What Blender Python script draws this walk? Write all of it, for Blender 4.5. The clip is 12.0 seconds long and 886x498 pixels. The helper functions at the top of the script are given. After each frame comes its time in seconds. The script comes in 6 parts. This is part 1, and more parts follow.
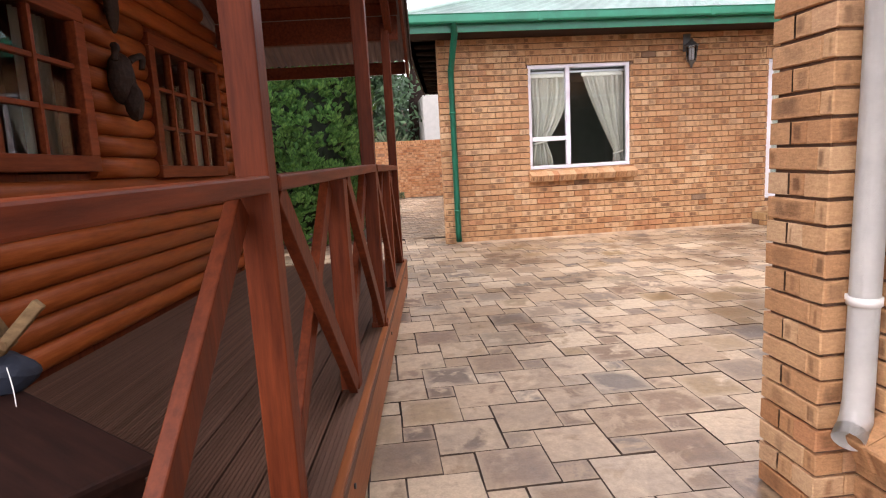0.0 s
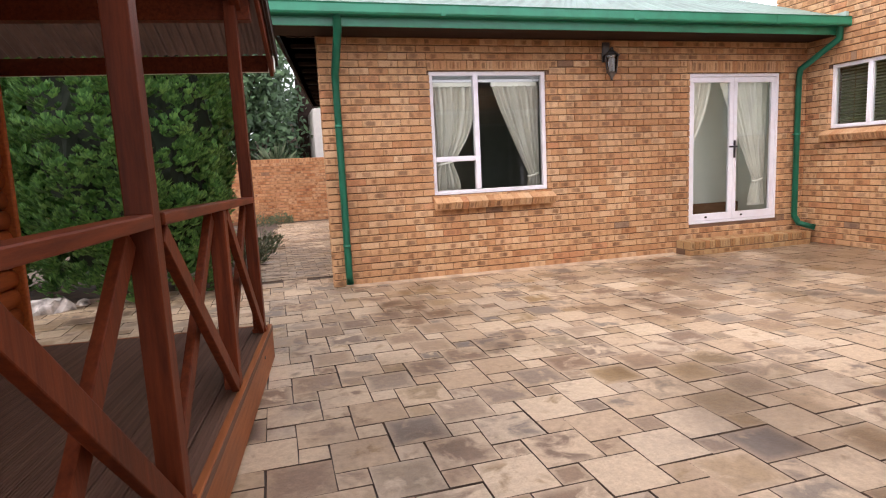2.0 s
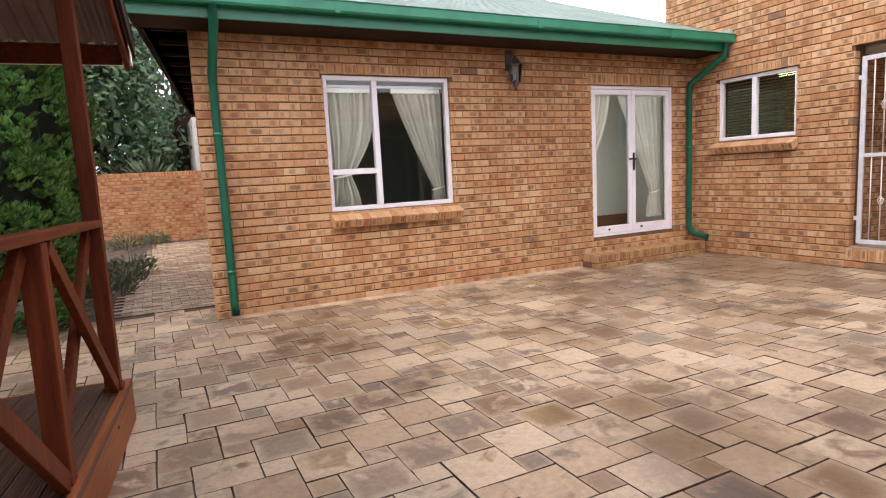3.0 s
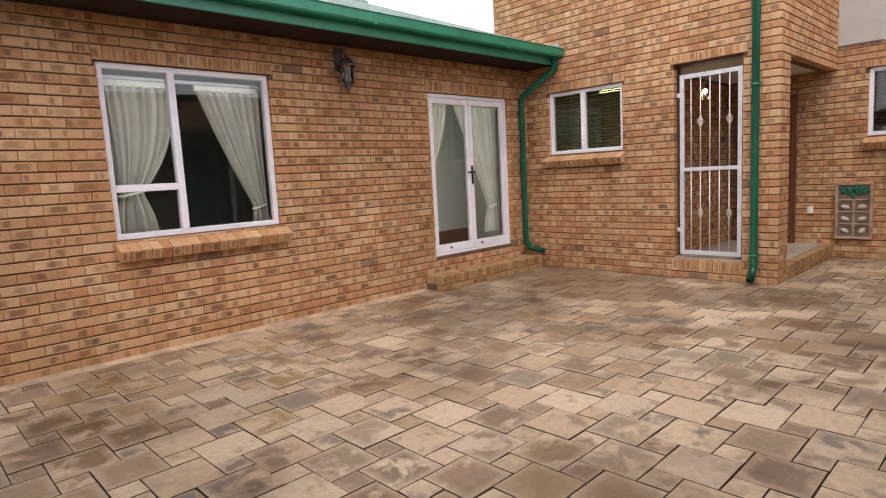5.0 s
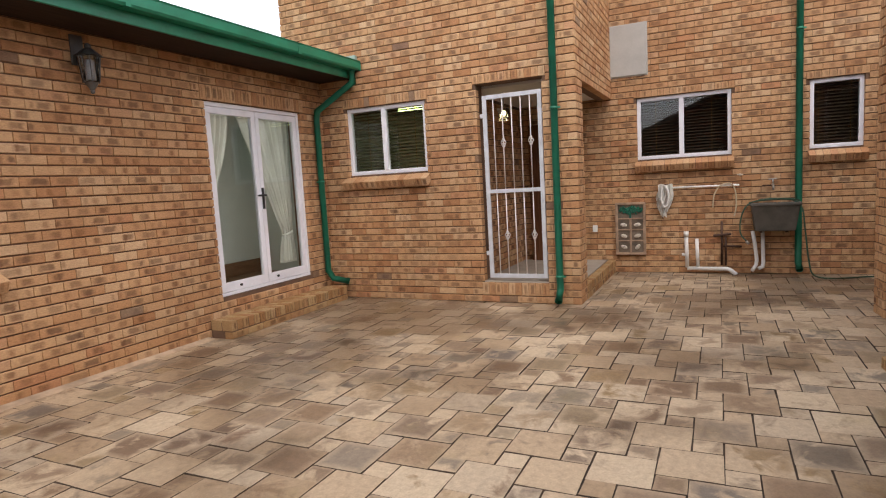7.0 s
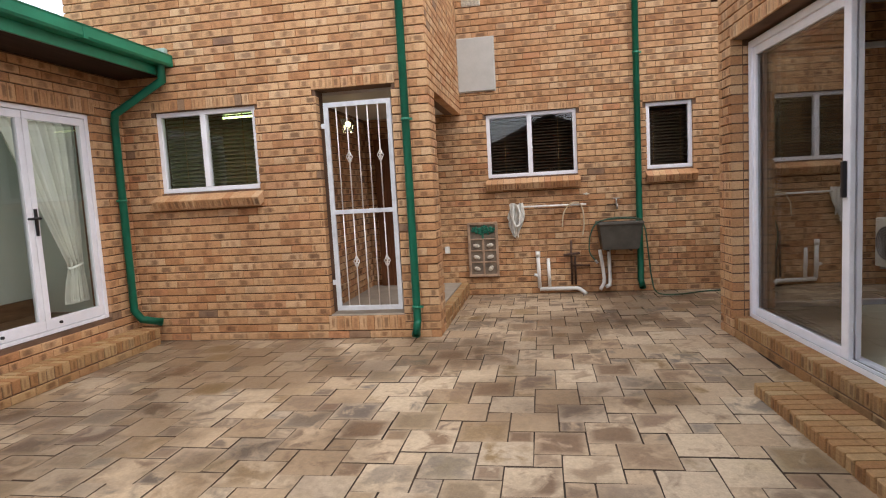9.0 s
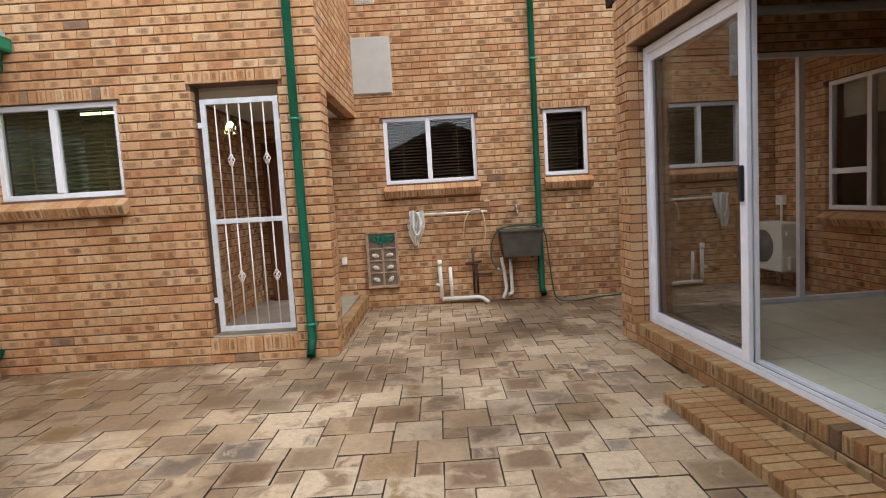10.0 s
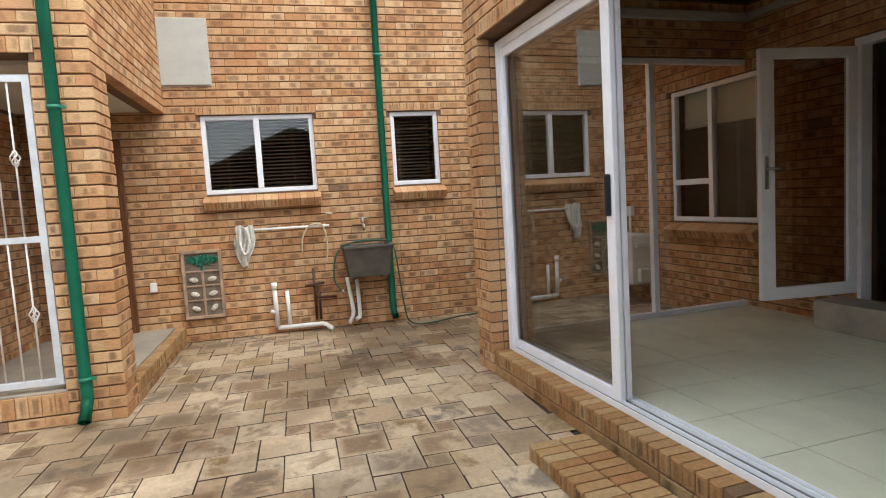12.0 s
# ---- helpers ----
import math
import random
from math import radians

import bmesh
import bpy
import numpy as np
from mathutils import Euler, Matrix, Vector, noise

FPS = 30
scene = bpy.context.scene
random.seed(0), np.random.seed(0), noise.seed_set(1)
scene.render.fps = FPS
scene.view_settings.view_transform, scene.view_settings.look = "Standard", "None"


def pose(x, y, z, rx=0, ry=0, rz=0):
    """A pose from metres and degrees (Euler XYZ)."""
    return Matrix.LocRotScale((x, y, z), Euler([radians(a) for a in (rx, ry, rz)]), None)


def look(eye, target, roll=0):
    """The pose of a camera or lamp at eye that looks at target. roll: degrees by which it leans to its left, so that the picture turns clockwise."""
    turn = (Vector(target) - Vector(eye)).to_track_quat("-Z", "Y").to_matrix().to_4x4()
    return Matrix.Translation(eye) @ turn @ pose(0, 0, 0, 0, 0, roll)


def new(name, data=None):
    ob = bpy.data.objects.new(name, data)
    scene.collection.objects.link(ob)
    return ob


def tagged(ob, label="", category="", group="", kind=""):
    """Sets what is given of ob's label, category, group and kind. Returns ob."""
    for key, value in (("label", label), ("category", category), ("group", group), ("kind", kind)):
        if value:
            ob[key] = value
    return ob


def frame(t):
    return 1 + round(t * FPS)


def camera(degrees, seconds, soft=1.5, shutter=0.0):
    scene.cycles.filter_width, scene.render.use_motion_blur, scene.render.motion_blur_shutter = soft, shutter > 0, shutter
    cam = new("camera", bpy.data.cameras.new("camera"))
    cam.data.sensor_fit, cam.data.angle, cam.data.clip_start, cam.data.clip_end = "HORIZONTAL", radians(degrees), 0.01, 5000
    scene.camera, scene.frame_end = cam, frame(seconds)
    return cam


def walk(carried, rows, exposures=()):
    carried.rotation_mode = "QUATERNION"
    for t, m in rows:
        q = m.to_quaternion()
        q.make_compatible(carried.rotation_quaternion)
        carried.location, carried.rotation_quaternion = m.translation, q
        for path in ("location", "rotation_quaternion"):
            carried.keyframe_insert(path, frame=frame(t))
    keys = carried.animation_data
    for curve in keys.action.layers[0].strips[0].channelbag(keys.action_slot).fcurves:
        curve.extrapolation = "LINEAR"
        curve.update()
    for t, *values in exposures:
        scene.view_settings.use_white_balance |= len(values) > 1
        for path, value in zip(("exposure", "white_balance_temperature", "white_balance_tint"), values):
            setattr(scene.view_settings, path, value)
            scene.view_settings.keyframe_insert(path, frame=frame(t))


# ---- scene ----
cam = camera(74.4, 12.0, soft=1.12)
PATH = [
    (0, (-0.106, -0.112, 1.319), (0.094, 1.852, 1.001), -3.1),
    (0.5, (-0.031, 0.287, 1.321), (0.210, 2.246, 0.998), -2.9),
    (1, (0.050, 0.684, 1.354), (0.357, 2.636, 1.046), -2.9),
    (1.5, (0.154, 1.066, 1.384), (0.560, 3.003, 1.096), -2.8),
    (2, (0.230, 1.413, 1.385), (0.766, 3.320, 1.105), -2.8),
    (2.5, (0.281, 1.727, 1.388), (0.980, 3.581, 1.121), -2.8),
    (3, (0.351, 2.021, 1.388), (1.222, 3.803, 1.134), -3.0),
    (4.8, (0.64, 2.854, 1.438), (1.978, 4.318, 1.182), -2.9),
    (5, (0.683, 2.918, 1.427), (2.059, 4.349, 1.181), -3.1),
    (5.5, (0.802, 3.091, 1.428), (2.278, 4.42, 1.186), -3.1),
    (6, (0.906, 3.275, 1.458), (2.505, 4.453, 1.226), -3.2),
    (6.5, (1.034, 3.424, 1.456), (2.746, 4.433, 1.23), -3.2),
    (7, (1.243, 3.56, 1.459), (3.038, 4.414, 1.243), -3.3),
    (8.8, (1.922, 3.892, 1.481), (3.871, 4.299, 1.292), -3.3),
    (9, (1.998, 3.909, 1.488), (3.961, 4.246, 1.299), -3.2),
    (9.5, (2.178, 3.924, 1.475), (4.163, 4.086, 1.292), -3.4),
    (10, (2.373, 3.952, 1.469), (4.365, 3.944, 1.289), -3.4),
    (10.5, (2.542, 3.959, 1.457), (4.529, 3.819, 1.281), -3.4),
    (11, (2.743, 3.908, 1.451), (4.721, 3.663, 1.275), -3.4),
    (11.5, (2.97, 3.815, 1.471), (4.932, 3.468, 1.296), -3.3),
    (12, (3.227, 3.677, 1.475), (5.16, 3.196, 1.301), -3.4),
]
walk(cam, [(t, look(eye, target, roll)) for t, eye, target, roll in PATH],
     [(0, 0.50, 6450, 20), (1.5, 0.36, 6500, 20), (2.5, 0.17, 6550, 20), (5, -0.25, 6600, 17), (6.5, -0.34, 6550, 14), (9.5, -0.13, 6250, 10), (10.5, -0.01, 6200, 7), (12, 0.25, 6200, 3)])

# ---- world, sun, exposure ----
world = bpy.data.worlds.new("overcast_sky")
scene.world = world
world.use_nodes = True
wn, wl = world.node_tree.nodes, world.node_tree.links
SUN_ELEVATION, SUN_TURN = 52.0, 215.0
sky = wn.new("ShaderNodeTexSky")
sky.sky_type = 'NISHITA'
sky.sun_disc = False
sky.sun_elevation = radians(SUN_ELEVATION)
sky.sun_rotation = radians(SUN_TURN)
sky.dust_density = 4.0
pale = wn.new("ShaderNodeMix")
pale.data_type = 'RGBA'
pale.inputs[0].default_value = 0.75
pale.inputs[7].default_value = (9.0, 9.2, 9.6, 1)
wl.new(sky.outputs[0], pale.inputs[6])
wl.new(pale.outputs[2], wn["Background"].inputs[0])
wn["Background"].inputs[1].default_value = 0.26
sun_data = bpy.data.lights.new("sun", 'SUN')
sun_data.energy, sun_data.angle, sun_data.color = 1.2, radians(35), (1.0, 0.95, 0.88)
sun = new("sun", sun_data)
sun.matrix_world = look((0, 0, 20), (12.0, 8.0, 0))


# ---- materials ----
def material(name, rough=0.6, metal=0.0, base=(0.5, 0.5, 0.5)):
    m = bpy.data.materials.new(name)
    m.use_nodes = True
    b = m.node_tree.nodes["Principled BSDF"]
    b.inputs["Base Color"].default_value = (*base, 1)
    b.inputs["Roughness"].default_value = rough
    b.inputs["Metallic"].default_value = metal
    return m, m.node_tree.nodes, m.node_tree.links, b


def ramp(nodes, stops):
    r = nodes.new("ShaderNodeValToRGB")
    while len(r.color_ramp.elements) < len(stops):
        r.color_ramp.elements.new(0.5)
    for e, (p, c) in zip(r.color_ramp.elements, stops):
        e.position, e.color = p, (*c, 1)
    return r


def noise_tex(nodes, links, scale, detail=4.0, rough=0.55, stretch=None, source="Object"):
    n = nodes.new("ShaderNodeTexNoise")
    n.inputs["Scale"].default_value, n.inputs["Detail"].default_value, n.inputs["Roughness"].default_value = scale, detail, rough
    tc = nodes.new("ShaderNodeTexCoord")
    if source == "World":
        g = nodes.new("ShaderNodeNewGeometry")
        out = g.outputs["Position"]
    else:
        out = tc.outputs[source]
    if stretch:
        mp = nodes.new("ShaderNodeMapping")
        mp.inputs["Scale"].default_value = stretch
        links.new(out, mp.inputs[0])
        out = mp.outputs[0]
    links.new(out, n.inputs["Vector"])
    return n


def mix(nodes, links, a, b, fac, how='MIX'):
    m = nodes.new("ShaderNodeMix")
    m.data_type, m.blend_type = 'RGBA', how
    for socket, value in ((m.inputs[0], fac), (m.inputs[6], a), (m.inputs[7], b)):
        if isinstance(value, (int, float)):
            socket.default_value = value
        elif isinstance(value, tuple):
            socket.default_value = (*value, 1)
        else:
            links.new(value, socket)
    return m.outputs[2]


def calc(nodes, links, how, a, b=0.0, clamp=False):
    m = nodes.new("ShaderNodeMath")
    m.operation, m.use_clamp = how, clamp
    for socket, value in zip(m.inputs, (a, b)):
        if isinstance(value, (int, float)):
            socket.default_value = value
        else:
            links.new(value, socket)
    return m.outputs[0]


def bump(nodes, links, bsdf, height, strength, distance=0.01):
    b = nodes.new("ShaderNodeBump")
    b.inputs["Strength"].default_value, b.inputs["Distance"].default_value = strength, distance
    links.new(height, b.inputs["Height"])
    links.new(b.outputs[0], bsdf.inputs["Normal"])


def piece_random(nodes, links):
    """One random number a piece, for pieces of their own and for islands of a joined mesh."""
    o, g = nodes.new("ShaderNodeObjectInfo"), nodes.new("ShaderNodeNewGeometry")
    return calc(nodes, links, 'FRACT', calc(nodes, links, 'ADD', o.outputs["Random"], g.outputs["Random Per Island"]))


def plain(name, colour, rough=0.5, metal=0.0, vary=0.12, scale=6.0, relief=0.05, stretch=None, source="Object", fine=60.0):
    """Paint, metal or plaster with patchy wear at two scales."""
    m, n, l, b = material(name, rough, metal, colour)
    big = noise_tex(n, l, scale, 5, 0.6, stretch, source)
    small = noise_tex(n, l, fine, 3, 0.6, stretch, source)
    dark = tuple(c * (1 - 2 * vary) for c in colour)
    light = tuple(min(1, c * (1 + vary)) for c in colour)
    r = ramp(n, [(0.3, dark), (0.62, light)])
    l.new(big.outputs[0], r.inputs[0])
    c = mix(n, l, r.outputs[0], small.outputs[0], 0.1, 'OVERLAY')
    l.new(c, b.inputs["Base Color"])
    rr = n.new("ShaderNodeMapRange")
    rr.inputs[3].default_value, rr.inputs[4].default_value = max(0.03, rough - 0.12), min(1, rough + 0.12)
    l.new(big.outputs[0], rr.inputs[0])
    l.new(rr.outputs[0], b.inputs["Roughness"])
    if relief:
        bump(n, l, b, small.outputs[0], relief, 0.004)
    return m


def wood(name, dark, light, rough=0.45, along=(1, 12, 12), relief=0.25, gloss=0.02):
    m, n, l, b = material(name, rough)
    grain = noise_tex(n, l, 3.2, 8, 0.65, along)
    patch = noise_tex(n, l, 1.3, 3, 0.5)
    r = ramp(n, [(0.3, dark), (0.7, light)])
    l.new(grain.outputs[0], r.inputs[0])
    rnd = piece_random(n, l)
    hue = n.new("ShaderNodeHueSaturation")
    l.new(calc(n, l, 'ADD', calc(n, l, 'MULTIPLY', rnd, 0.35), 0.82), hue.inputs["Value"])
    worn = ramp(n, [(0.35, (0.55, 0.55, 0.55)), (0.65, (1, 1, 1))])
    l.new(patch.outputs[0], worn.inputs[0])
    l.new(mix(n, l, r.outputs[0], worn.outputs[0], 0.55, 'MULTIPLY'), hue.inputs["Color"])
    l.new(hue.outputs[0], b.inputs["Base Color"])
    b.inputs["Coat Weight"].default_value = gloss
    b.inputs["Coat Roughness"].default_value = 0.35
    b.inputs["Specular IOR Level"].default_value = 0.12
    bump(n, l, b, grain.outputs[0], relief, 0.004)
    return m


def brick_material(name, tone=(1.0, 1.0, 1.0)):
    """Flashed face brick: ochre to orange, with soft brown scorch marks across the middle of most faces."""
    m, n, l, b = material(name, 0.85)
    rnd = piece_random(n, l)
    pick = lambda k: calc(n, l, 'FRACT', calc(n, l, 'MULTIPLY', rnd, k))
    body = ramp(n, [(0.0, (0.44, 0.215, 0.10)), (0.12, (0.50, 0.265, 0.13)), (0.4, (0.545, 0.31, 0.16)), (0.75, (0.59, 0.36, 0.195)), (0.92, (0.62, 0.405, 0.24)), (1.0, (0.50, 0.235, 0.115))])
    l.new(rnd, body.inputs[0])
    uv = n.new("ShaderNodeTexCoord")
    sep = n.new("ShaderNodeSeparateXYZ")
    l.new(uv.outputs["UV"], sep.inputs[0])
    wob = noise_tex(n, l, 17.0, 4, 0.65, None, "World")
    wobble = calc(n, l, 'MULTIPLY', calc(n, l, 'SUBTRACT', wob.outputs[0], 0.5), 0.7)
    dv = calc(n, l, 'ABSOLUTE', calc(n, l, 'SUBTRACT', sep.outputs[1], 0.5))
    iv = calc(n, l, 'MULTIPLY', calc(n, l, 'SUBTRACT', calc(n, l, 'ADD', 0.42, calc(n, l, 'MULTIPLY', wobble, 0.6)), dv), 6.0, True)
    c = body.outputs[0]
    # soft scorch marks, their place, width and depth differing from brick to brick
    for low, span, least, wide_by, share, hard, k in ((0.32, 0.36, 0.15, 0.20, 0.14, 7.0, 17.31), (0.06, 0.88, 0.07, 0.10, 0.45, 9.0, 29.87)):
        r1, r2, r3, r4 = pick(k), pick(k * 3.17), pick(k * 5.71), pick(k * 7.93)
        du = calc(n, l, 'ABSOLUTE', calc(n, l, 'SUBTRACT', sep.outputs[0], calc(n, l, 'ADD', calc(n, l, 'MULTIPLY', r1, span), low)))
        wide = calc(n, l, 'ADD', calc(n, l, 'MULTIPLY', r2, wide_by), least)
        iu = calc(n, l, 'MULTIPLY', calc(n, l, 'SUBTRACT', calc(n, l, 'ADD', wide, calc(n, l, 'MULTIPLY', wobble, 0.4)), du), hard, True)
        has = calc(n, l, 'GREATER_THAN', r3, share)
        amount = calc(n, l, 'ADD', calc(n, l, 'MULTIPLY', calc(n, l, 'POWER', r4, 1.4), 0.46), 0.33)
        deep = calc(n, l, 'MULTIPLY', calc(n, l, 'MULTIPLY', calc(n, l, 'MULTIPLY', iu, iv), has), amount)
        scorch = mix(n, l, (0.27, 0.12, 0.052), (0.14, 0.075, 0.044), r2)
        c = mix(n, l, c, scorch, deep)
    # a few bricks burnt grey-brown right through
    burnt = calc(n, l, 'GREATER_THAN', pick(53.3), 0.994)
    c = mix(n, l, c, (0.17, 0.115, 0.088), calc(n, l, 'MULTIPLY', burnt, 0.7))
    stain = noise_tex(n, l, 0.8, 5, 0.6, None, "World")
    st = ramp(n, [(0.35, tuple(a * b for a, b in zip(tone, (0.78, 0.75, 0.70)))), (0.62, tuple(a * b for a, b in zip(tone, (1.06, 1.07, 1.03))))])
    l.new(stain.outputs[0], st.inputs[0])
    c = mix(n, l, c, st.outputs[0], 0.8, 'MULTIPLY')
    fine = noise_tex(n, l, 110.0, 4, 0.7, None, "World")
    drag = noise_tex(n, l, 34.0, 4, 0.65, (1, 1, 4), "World")
    c = mix(n, l, c, drag.outputs[0], 0.42, 'OVERLAY')
    c = mix(n, l, c, fine.outputs[0], 0.35, 'OVERLAY')
    l.new(c, b.inputs["Base Color"])
    b.inputs["Specular IOR Level"].default_value = 0.3
    bump(n, l, b, calc(n, l, 'ADD', fine.outputs[0], drag.outputs[0]), 0.5, 0.005)
    return m


DAMP = ((7.3, 7.4, 1.6), (6.1, 7.2, 1.3), (6.6, 6.3, 1.3), (5.2, 6.6, 1.2), (7.3, 5.0, 0.9), (9.8, 2.5, 1.1), (8.6, 3.4, 0.8))


def paver_material():
    """Cast stone pavers, damp in places: buff rims, grey and brown clouds that differ from stone to stone."""
    m, n, l, b = material("paver_stone", 0.5)
    rnd = piece_random(n, l)
    pick = lambda k: calc(n, l, 'FRACT', calc(n, l, 'MULTIPLY', rnd, k))
    base = ramp(n, [(0.0, (0.35, 0.242, 0.146)), (0.2, (0.43, 0.31, 0.197)), (0.5, (0.485, 0.362, 0.238)), (0.8, (0.535, 0.413, 0.28)), (1.0, (0.40, 0.308, 0.216))])
    l.new(rnd, base.inputs[0])
    geo = n.new("ShaderNodeNewGeometry")
    shift = n.new("ShaderNodeVectorMath")
    shift.operation = 'ADD'
    comb = n.new("ShaderNodeCombineXYZ")
    l.new(calc(n, l, 'MULTIPLY', rnd, 37.0), comb.inputs[0])
    l.new(calc(n, l, 'MULTIPLY', rnd, 91.0), comb.inputs[1])
    l.new(geo.outputs["Position"], shift.inputs[0])
    l.new(comb.outputs[0], shift.inputs[1])
    cloud = noise_tex(n, l, 5.2, 5, 0.60, None, "World")
    cloud.inputs["Distortion"].default_value = 0.6
    l.new(shift.outputs[0], cloud.inputs["Vector"])
    # the rims stay paler than the clouded middles
    uv = n.new("ShaderNodeTexCoord")
    sep = n.new("ShaderNodeSeparateXYZ")
    l.new(uv.outputs["UV"], sep.inputs[0])
    edge = [calc(n, l, 'ABSOLUTE', calc(n, l, 'SUBTRACT', sep.outputs[k], 0.5)) for k in range(2)]
    inner = calc(n, l, 'MULTIPLY', calc(n, l, 'SUBTRACT', 0.5, calc(n, l, 'MAXIMUM', edge[0], edge[1])), 5.5, True)
    r2, r3, r4 = pick(13.7), pick(47.3), pick(71.9)
    level = calc(n, l, 'ADD', calc(n, l, 'MULTIPLY', r2, 0.34), 0.38)
    dark = calc(n, l, 'MULTIPLY', calc(n, l, 'SUBTRACT', level, cloud.outputs[0]), 8.5, True)
    dark = calc(n, l, 'MULTIPLY', dark, calc(n, l, 'ADD', calc(n, l, 'MULTIPLY', inner, 0.7), 0.3))
    tone = ramp(n, [(0.0, (0.20, 0.12, 0.066)), (0.4, (0.17, 0.112, 0.074)), (0.6, (0.145, 0.122, 0.10)), (0.75, (0.26, 0.165, 0.068)), (1.0, (0.18, 0.108, 0.072))])
    l.new(r3, tone.inputs[0])
    c = mix(n, l, base.outputs[0], tone.outputs[0], calc(n, l, 'MULTIPLY', dark, calc(n, l, 'ADD', calc(n, l, 'MULTIPLY', r4, 0.42), 0.58)))
    moss = noise_tex(n, l, 2.3, 4, 0.6, None, "World")
    mr = calc(n, l, 'MULTIPLY', calc(n, l, 'SUBTRACT', moss.outputs[0], 0.58), 4.0, True)
    c = mix(n, l, c, (0.27, 0.20, 0.075), calc(n, l, 'MULTIPLY', mr, 0.45))
    # damp patches: a loose scatter, and the ground where the downpipes and the trough drain
    wet = noise_tex(n, l, 0.9, 5, 0.62, None, "World")
    drain = 0.0
    for x, y, reach in DAMP:
        far = n.new("ShaderNodeVectorMath")
        far.operation = 'DISTANCE'
        l.new(geo.outputs["Position"], far.inputs[0])
        far.inputs[1].default_value = (x, y, 0)
        drain = calc(n, l, 'MAXIMUM', calc(n, l, 'SUBTRACT', 1.0, calc(n, l, 'DIVIDE', far.outputs["Value"], reach)), drain)
    dry = calc(n, l, 'SUBTRACT', wet.outputs[0], calc(n, l, 'MULTIPLY', drain, 0.24))
    wr = ramp(n, [(0.36, (0.46, 0.43, 0.41)), (0.52, (1, 1, 1))])
    l.new(dry, wr.inputs[0])
    c = mix(n, l, c, wr.outputs[0], 0.72, 'MULTIPLY')
    fine = noise_tex(n, l, 90.0, 4, 0.7, None, "World")
    grit = noise_tex(n, l, 24.0, 4, 0.7, None, "World")
    c = mix(n, l, c, grit.outputs[0], 0.42, 'OVERLAY')
    c = mix(n, l, c, fine.outputs[0], 0.28, 'OVERLAY')
    l.new(c, b.inputs["Base Color"])
    rr = n.new("ShaderNodeMapRange")
    rr.inputs[1].default_value, rr.inputs[2].default_value = 0.35, 0.55
    rr.inputs[3].default_value, rr.inputs[4].default_value = 0.30, 0.62
    l.new(dry, rr.inputs[0])
    l.new(rr.outputs[0], b.inputs["Roughness"])
    slow = noise_tex(n, l, 14.0, 3, 0.6, None, "World")
    bump(n, l, b, calc(n, l, 'ADD', calc(n, l, 'MULTIPLY', fine.outputs[0], 0.4), slow.outputs[0]), 0.4, 0.007)
    return m


def glass_material(name="window_glass", tint=(0.93, 0.96, 0.95), index=1.6):
    m = bpy.data.materials.new(name)
    m.use_nodes = True
    n, l = m.node_tree.nodes, m.node_tree.links
    n.remove(n["Principled BSDF"])
    clear, gloss, fres, mx = n.new("ShaderNodeBsdfTransparent"), n.new("ShaderNodeBsdfGlossy"), n.new("ShaderNodeFresnel"), n.new("ShaderNodeMixShader")
    clear.inputs[0].default_value = (*tint, 1)
    gloss.inputs["Roughness"].default_value = 0.0
    fres.inputs[0].default_value = index
    l.new(fres.outputs[0], mx.inputs[0])
    l.new(clear.outputs[0], mx.inputs[1])
    l.new(gloss.outputs[0], mx.inputs[2])
    l.new(mx.outputs[0], n["Material Output"].inputs[0])
    return m


def leaf_material(name, dark, mid, light):
    m, n, l, b = material(name, 0.6)
    rnd = piece_random(n, l)
    r = ramp(n, [(0.0, dark), (0.5, mid), (1.0, light)])
    l.new(rnd, r.inputs[0])
    l.new(r.outputs[0], b.inputs["Base Color"])
    b.inputs["Subsurface Weight"].default_value = 0.0
    return m


BRICK = brick_material("face_brick")
# redder, darker copy for the garden walls, with tree shade in its tone
GARDENBRICK = brick_material("red_shaded_garden_brick", (0.82, 0.66, 0.58))
STEPBRICK = brick_material("weathered_step_brick", (0.62, 0.63, 0.52))
PAVER = paver_material()
MORTAR = plain("mortar", (0.16, 0.092, 0.056), 0.95, vary=0.2, scale=3, relief=0.4, source="World", fine=150)
GRIT = plain("joint_sand", (0.085, 0.057, 0.039), 0.95, vary=0.34, scale=3, relief=0.4, source="World", fine=200)
# log wood colour taken darker, with the veranda's shade on the frames in it
REDFRAME = wood("shaded_frame_wood", (0.13, 0.026, 0.008), (0.25, 0.058, 0.018), 0.5, (12, 1, 12), 0.15)
WHITE = plain("white_powder_coat", (0.86, 0.86, 0.91), 0.35, vary=0.03, relief=0.0)
PVC = plain("white_pvc", (0.84, 0.82, 0.78), 0.4, vary=0.06, relief=0.0)
GREEN = plain("green_gutter_paint", (0.016, 0.205, 0.115), 0.36, vary=0.12, scale=3, relief=0.03)
GREENROOF = plain("pale_green_roof_paint", (0.36, 0.49, 0.43), 0.4, vary=0.14, scale=2, relief=0.05)
GLASS = glass_material(index=1.8)
# brown tint put in to dim the brick seen through the open leaf
DIMGLASS = glass_material("darkened_door_glass", (0.42, 0.36, 0.32), 2.0)
DOORGLASS = glass_material("tinted_door_glass", (0.50, 0.53, 0.52), 3.1)
WINEWOOD = wood("dark_red_stained_wood", (0.078, 0.0155, 0.006), (0.19, 0.042, 0.014), 0.5, (12, 12, 1))
WINERAIL = wood("dark_red_stained_rail", (0.078, 0.0155, 0.006), (0.19, 0.042, 0.014), 0.5, (12, 1, 12))
